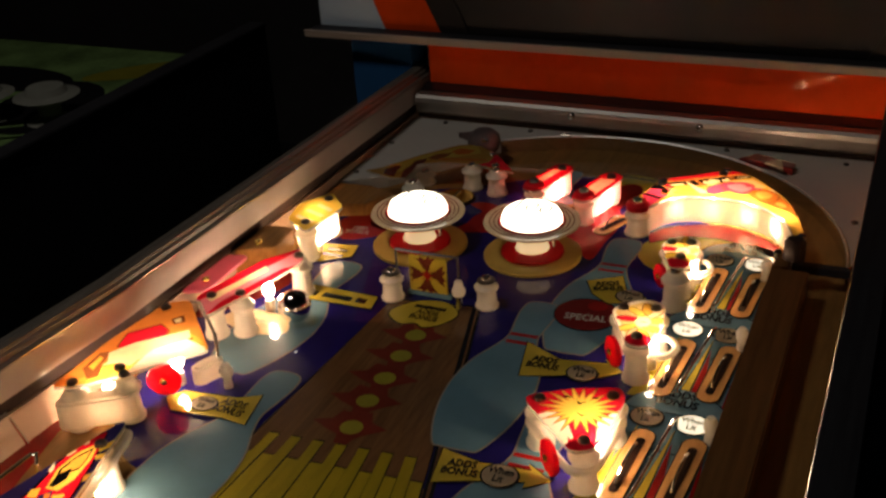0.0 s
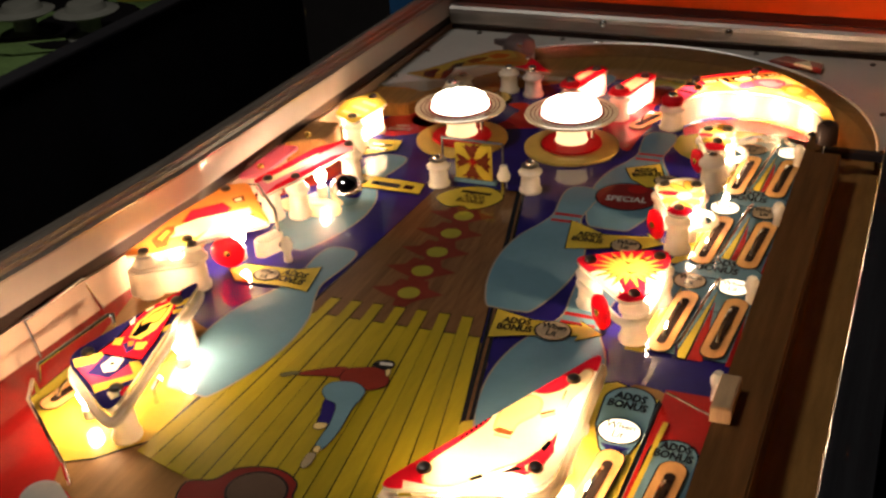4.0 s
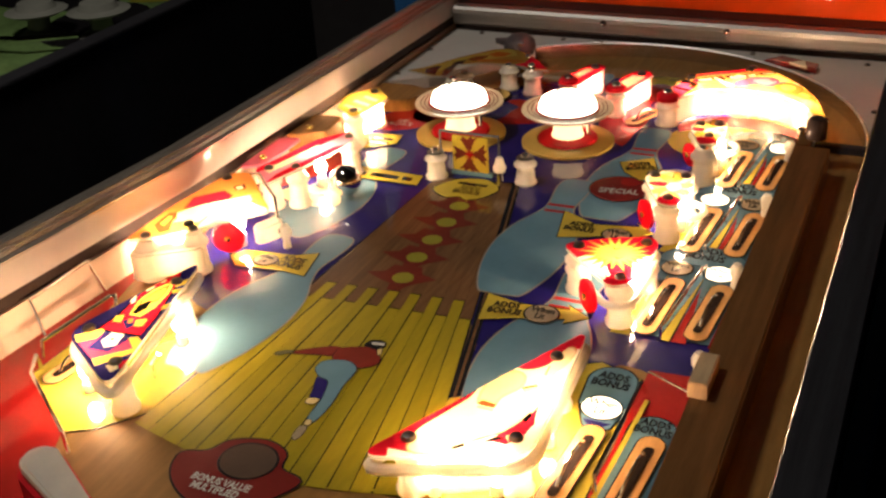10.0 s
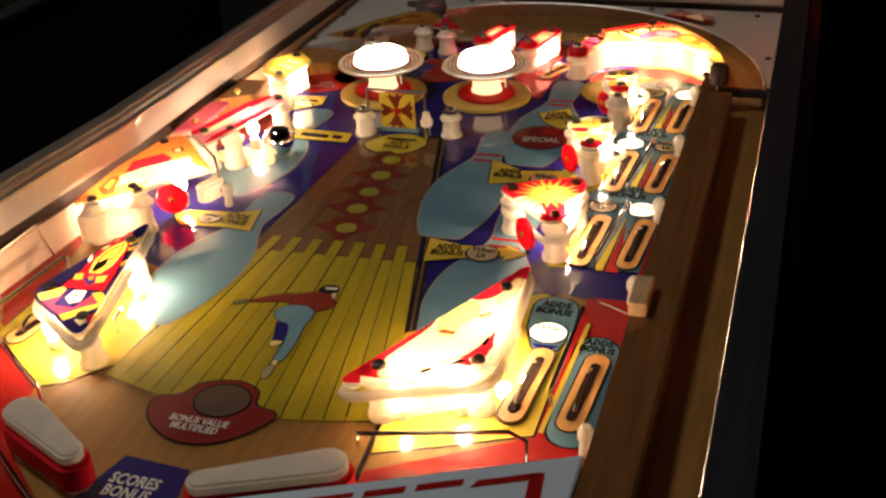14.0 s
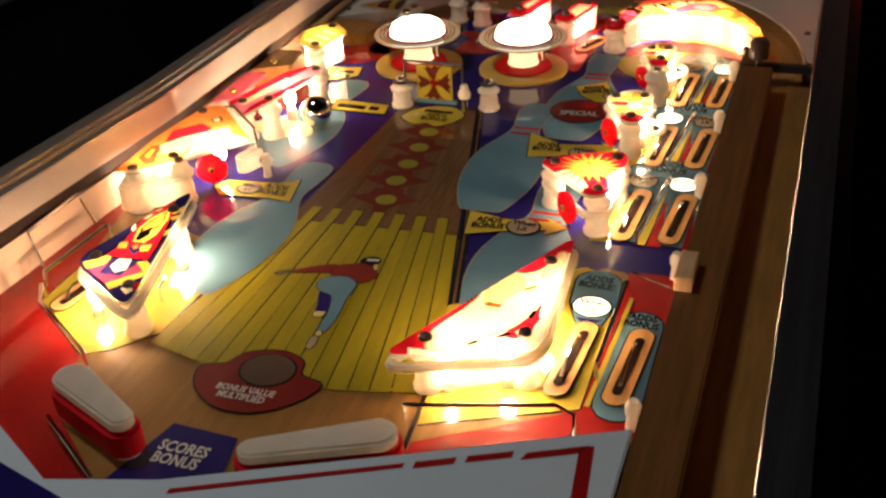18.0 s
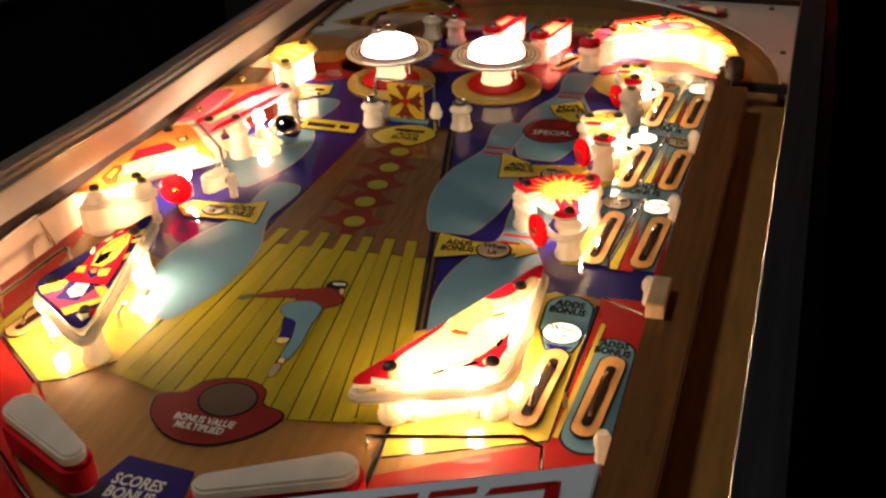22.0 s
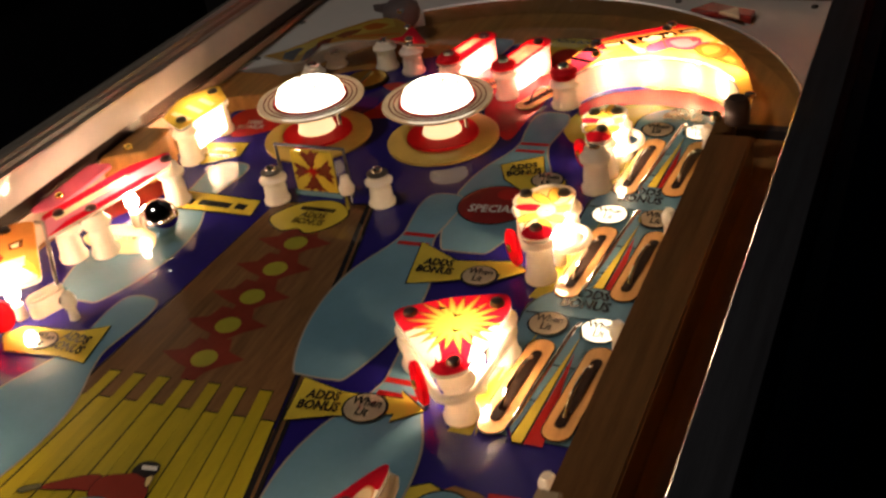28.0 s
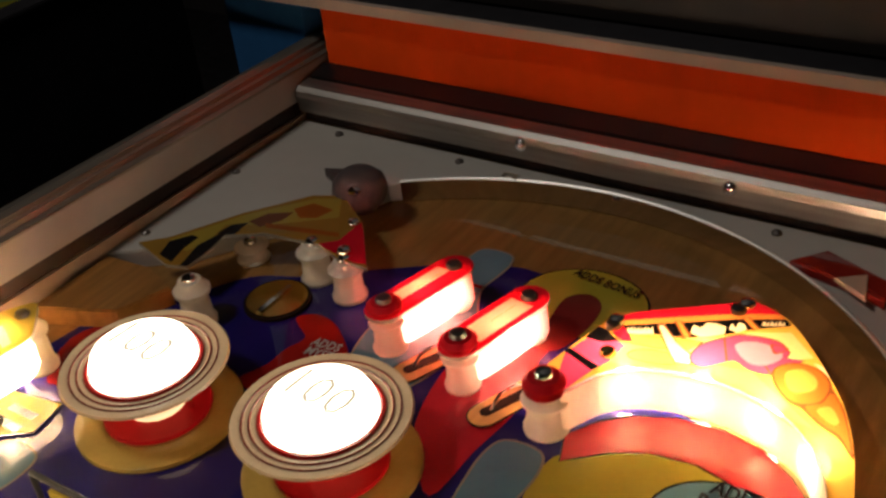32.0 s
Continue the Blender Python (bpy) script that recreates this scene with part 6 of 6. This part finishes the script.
part("screw", lathe([(0.0045, 0.0), (0.0045, 0.0015), (0.002, 0.003)], 12, at=(0.006, -0.0115, 0.0195)), "chrome", knob, smooth=True)
ramp = tagged(part("lane_guide_wood", slab([(-0.262, 0.325), (-0.262, 0.384), (-0.228, 0.386), (-0.200, 0.376), (-0.212, 0.345)], 0.0006, 0.0120, bevel=0.001), "rail_wood"), "brown wooden guide behind the yellow plastic", "guide")

# ---- right side: lane wires, divider posts, shooter gate, flag ----
for k in range(3):
    y = 0.111 + 0.1185 * k
    t = thing("lane_wire", "thin steel wire guide between two rollover lanes", "wire guide", (0.134 + 0.002 * k, y - 0.05, 0), "lane wires")
    part("wire", tube([(-0.006, -0.045, 0.001), (-0.006, -0.045, 0.012), (-0.004, -0.04, 0.0135), (0.003, 0.036, 0.0135), (0.004, 0.042, 0.012), (0.004, 0.042, 0.001)], 0.0011), "chrome", t, smooth=True)
for y in (-0.176, -0.018, 0.098, 0.214, 0.325):
    t = thing("divider_post", "small white plastic post against the lane divider", "post", (0.1605, y, 0), "divider posts")
    part("post_body", lathe([(0.0040, 0.0005), (0.0033, 0.009), (0.0046, 0.012), (0.0048, 0.016), (0.0028, 0.020)], 14), "white_plastic", t, smooth=True)
for pts, lbl in (([(0.1325, -0.140, 0.001), (0.1325, -0.140, 0.013), (0.1335, -0.05, 0.013), (0.1340, -0.042, 0.001)], "steel wire guide between the outlanes"),
                 ([(0.036, -0.2025, 0.001), (0.036, -0.2025, 0.0105), (0.118, -0.180, 0.0105), (0.130, -0.186, 0.0105), (0.131, -0.192, 0.001)], "long steel wire guide above the flipper"),
                 ([(-0.244, -0.150, 0.001), (-0.2440, -0.152, 0.013), (-0.2308, -0.1702, 0.0135), (-0.1690, -0.2110, 0.0130), (-0.1657, -0.2138, 0.001)], "long steel wire guide beside the flipper"),
                 ([(-0.2520, -0.140, 0.001), (-0.2510, -0.138, 0.014), (-0.2440, -0.076, 0.0155), (-0.2420, -0.0735, 0.015), (-0.2340, -0.0820, 0.0145), (-0.2330, -0.0835, 0.001)], "bent steel wire guide of the outlane"),
                 ([(-0.268, -0.120, 0.004), (-0.276, -0.118, 0.030), (-0.276, -0.060, 0.030), (-0.268, -0.056, 0.004)], "bent wire loop on the side panel"),
                 ([(-0.1560, -0.2660, 0.001), (-0.1547, -0.2675, 0.012), (-0.1000, -0.3045, 0.012), (-0.0985, -0.3055, 0.001)], "short steel wire guide below the flipper"),
                 ([(0.134, -0.036, 0.012), (0.162, -0.052, 0.014)], "thin wire spring across the outlane")):
    t = thing("wire_guide", lbl, "wire guide", (0, 0, 0), "wire guides")
    part("wire", tube(pts, 0.0014 if "spring" not in lbl else 0.0006), "chrome", t, smooth=True)
sg = thing("shooter_gate", "flap gate across the shooter lane, blackened for the shade there", "gate", (0, 0, 0))
# Black strip: shade at the lane's end is put into its colour.
part("flap", prism_x(0.1800, 0.2280, [(0.321, 0.0145), (0.323, 0.020), (0.331, 0.020), (0.333, 0.0145)]), "cab_black", sg)
part("hinge_post", lathe([(0.0085, 0.0285), (0.0085, 0.043), (0.006, 0.046)], 16, at=(0.1815, 0.3180, 0)), "shade_sleeve_brown", sg, "dark brown rubber sleeve", True)
part("bolt", lathe([(0.0035, 0.040), (0.0035, 0.044), (0.0015, 0.046)], 10, at=(0.172, 0.296, 0)), "chrome", sg)
part("bolt", lathe([(0.0030, 0.040), (0.0030, 0.043), (0.0012, 0.045)], 10, at=(0.2250, 0.327, -0.022)), "chrome", sg)
fl = thing("ball_deflector", "small red and white folded deflector behind the ball arch", "deflector", (0.130, 0.536, BOARD))
part("red_plate", slab([(-0.028, 0.000), (-0.013, 0.017), (0.012, 0.006), (0.026, 0.000), (0.025, -0.016), (0.010, -0.008), (-0.004, -0.006)], 0.0002, 0.0060, bevel=0.0008), "maroon", fl)
part("white_fold", slab([(-0.002, -0.010), (0.012, 0.000), (0.017, -0.022)], 0.0064, 0.0022, bevel=0.0006), "cream_side", fl)

# ---- the ball ----
bm = bmesh.new()
bmesh.ops.create_uvsphere(bm, u_segments=32, v_segments=20, radius=0.0135)
bmesh.ops.translate(bm, verts=bm.verts, vec=(-0.1770, 0.1490, 0.0152))
tagged(part("pinball", bm, "chrome", smooth=True), "polished steel pinball resting on the playfield", "ball")

# ---- the dark machine next to it ----
nb = thing("pinball_cabinet", "unlit pinball machine with a dark green playfield", "pinball machine", (-0.86, 0.10, 0))
part("side", block(0.265, -0.65, -0.5, 0.285, 0.66, 0.05), "cab_black", nb)
part("side", block(-0.285, -0.65, -0.5, -0.265, 0.66, 0.05), "cab_black", nb)
part("side_rail", block(0.262, -0.65, 0.0505, 0.288, 0.66, 0.054, 0.001), "cab_black", nb)
part("playfield", block(-0.2648, -0.65, -0.012, 0.2648, 0.66, 0.0), "dim_green", nb, "dim green printed playfield")
for i, (x, y, rx, ry, mt) in enumerate(((-0.05, 0.5, 0.12, 0.05, "black"), (0.1, 0.42, 0.07, 0.1, "black"), (0.14, 0.58, 0.09, 0.03, "green"), (-0.02, 0.22, 0.09, 0.06, "maroon"), (0.12, 0.10, 0.05, 0.1, "yellow"), (0.05, -0.05, 0.1, 0.05, "black"))):
    part("print", slab(oval(x, y, rx, ry, 20, 20 * i), 0.0002 + 0.0002 * i, 0.0001), mt, nb)
for x, y in ((0.06, 0.36), (0.145, 0.38)):
    b = part("bumper_cap", lathe([(0.03, 0.028), (0.04, 0.033), (0.026, 0.036), (0.022, 0.044), (0.0005, 0.046)], 28, at=(x, y, 0)), "cap_dimmed", nb, "unlit cream bumper cap", True)
    part("bumper_body", lathe([(0.03, 0.001), (0.015, 0.01), (0.014, 0.0279)], 20, at=(x, y, 0)), "cap_dimmed", nb)
part("steel_arch", tube([(0.02, 0.30, 0.02), (0.06, 0.28, 0.02), (0.10, 0.285, 0.02), (0.16, 0.32, 0.02)], 0.004), "chrome", nb, smooth=True)
for x in (-0.25, 0.25):
    for y in (-0.6, 0.6):
        part("leg", prism_y([(x - 0.02, FLOOR), (x + 0.02, FLOOR), (x + 0.02, -0.5), (x - 0.02, -0.5)], y - 0.02, [(x - 0.02, FLOOR), (x + 0.02, FLOOR), (x + 0.02, -0.5), (x - 0.02, -0.5)], y + 0.02), "steel", nb)
tagged(part("cabinet_shoulder", block(-0.362, 0.615, -0.5, -0.2860, 0.66, 0.0880), "cab_blue"), "blue painted shoulder below the backbox", "cabinet")

for args in SHEETS:
    print_sheet(*args)
# Body made up for the added room light.
lamp = thing("added_lamp", "unseen dim round lamp added above the machines as room light", "lamp", (-0.45, -0.15, 1.26))
part("shade", lathe([(0.125, 0.0), (0.12, 0.02), (0.05, 0.06), (0.012, 0.08)], 28), "cab_black", lamp, smooth=True)
part("cord", lathe([(0.003, 0.08), (0.003, 0.64)], 8), "cab_black", lamp)
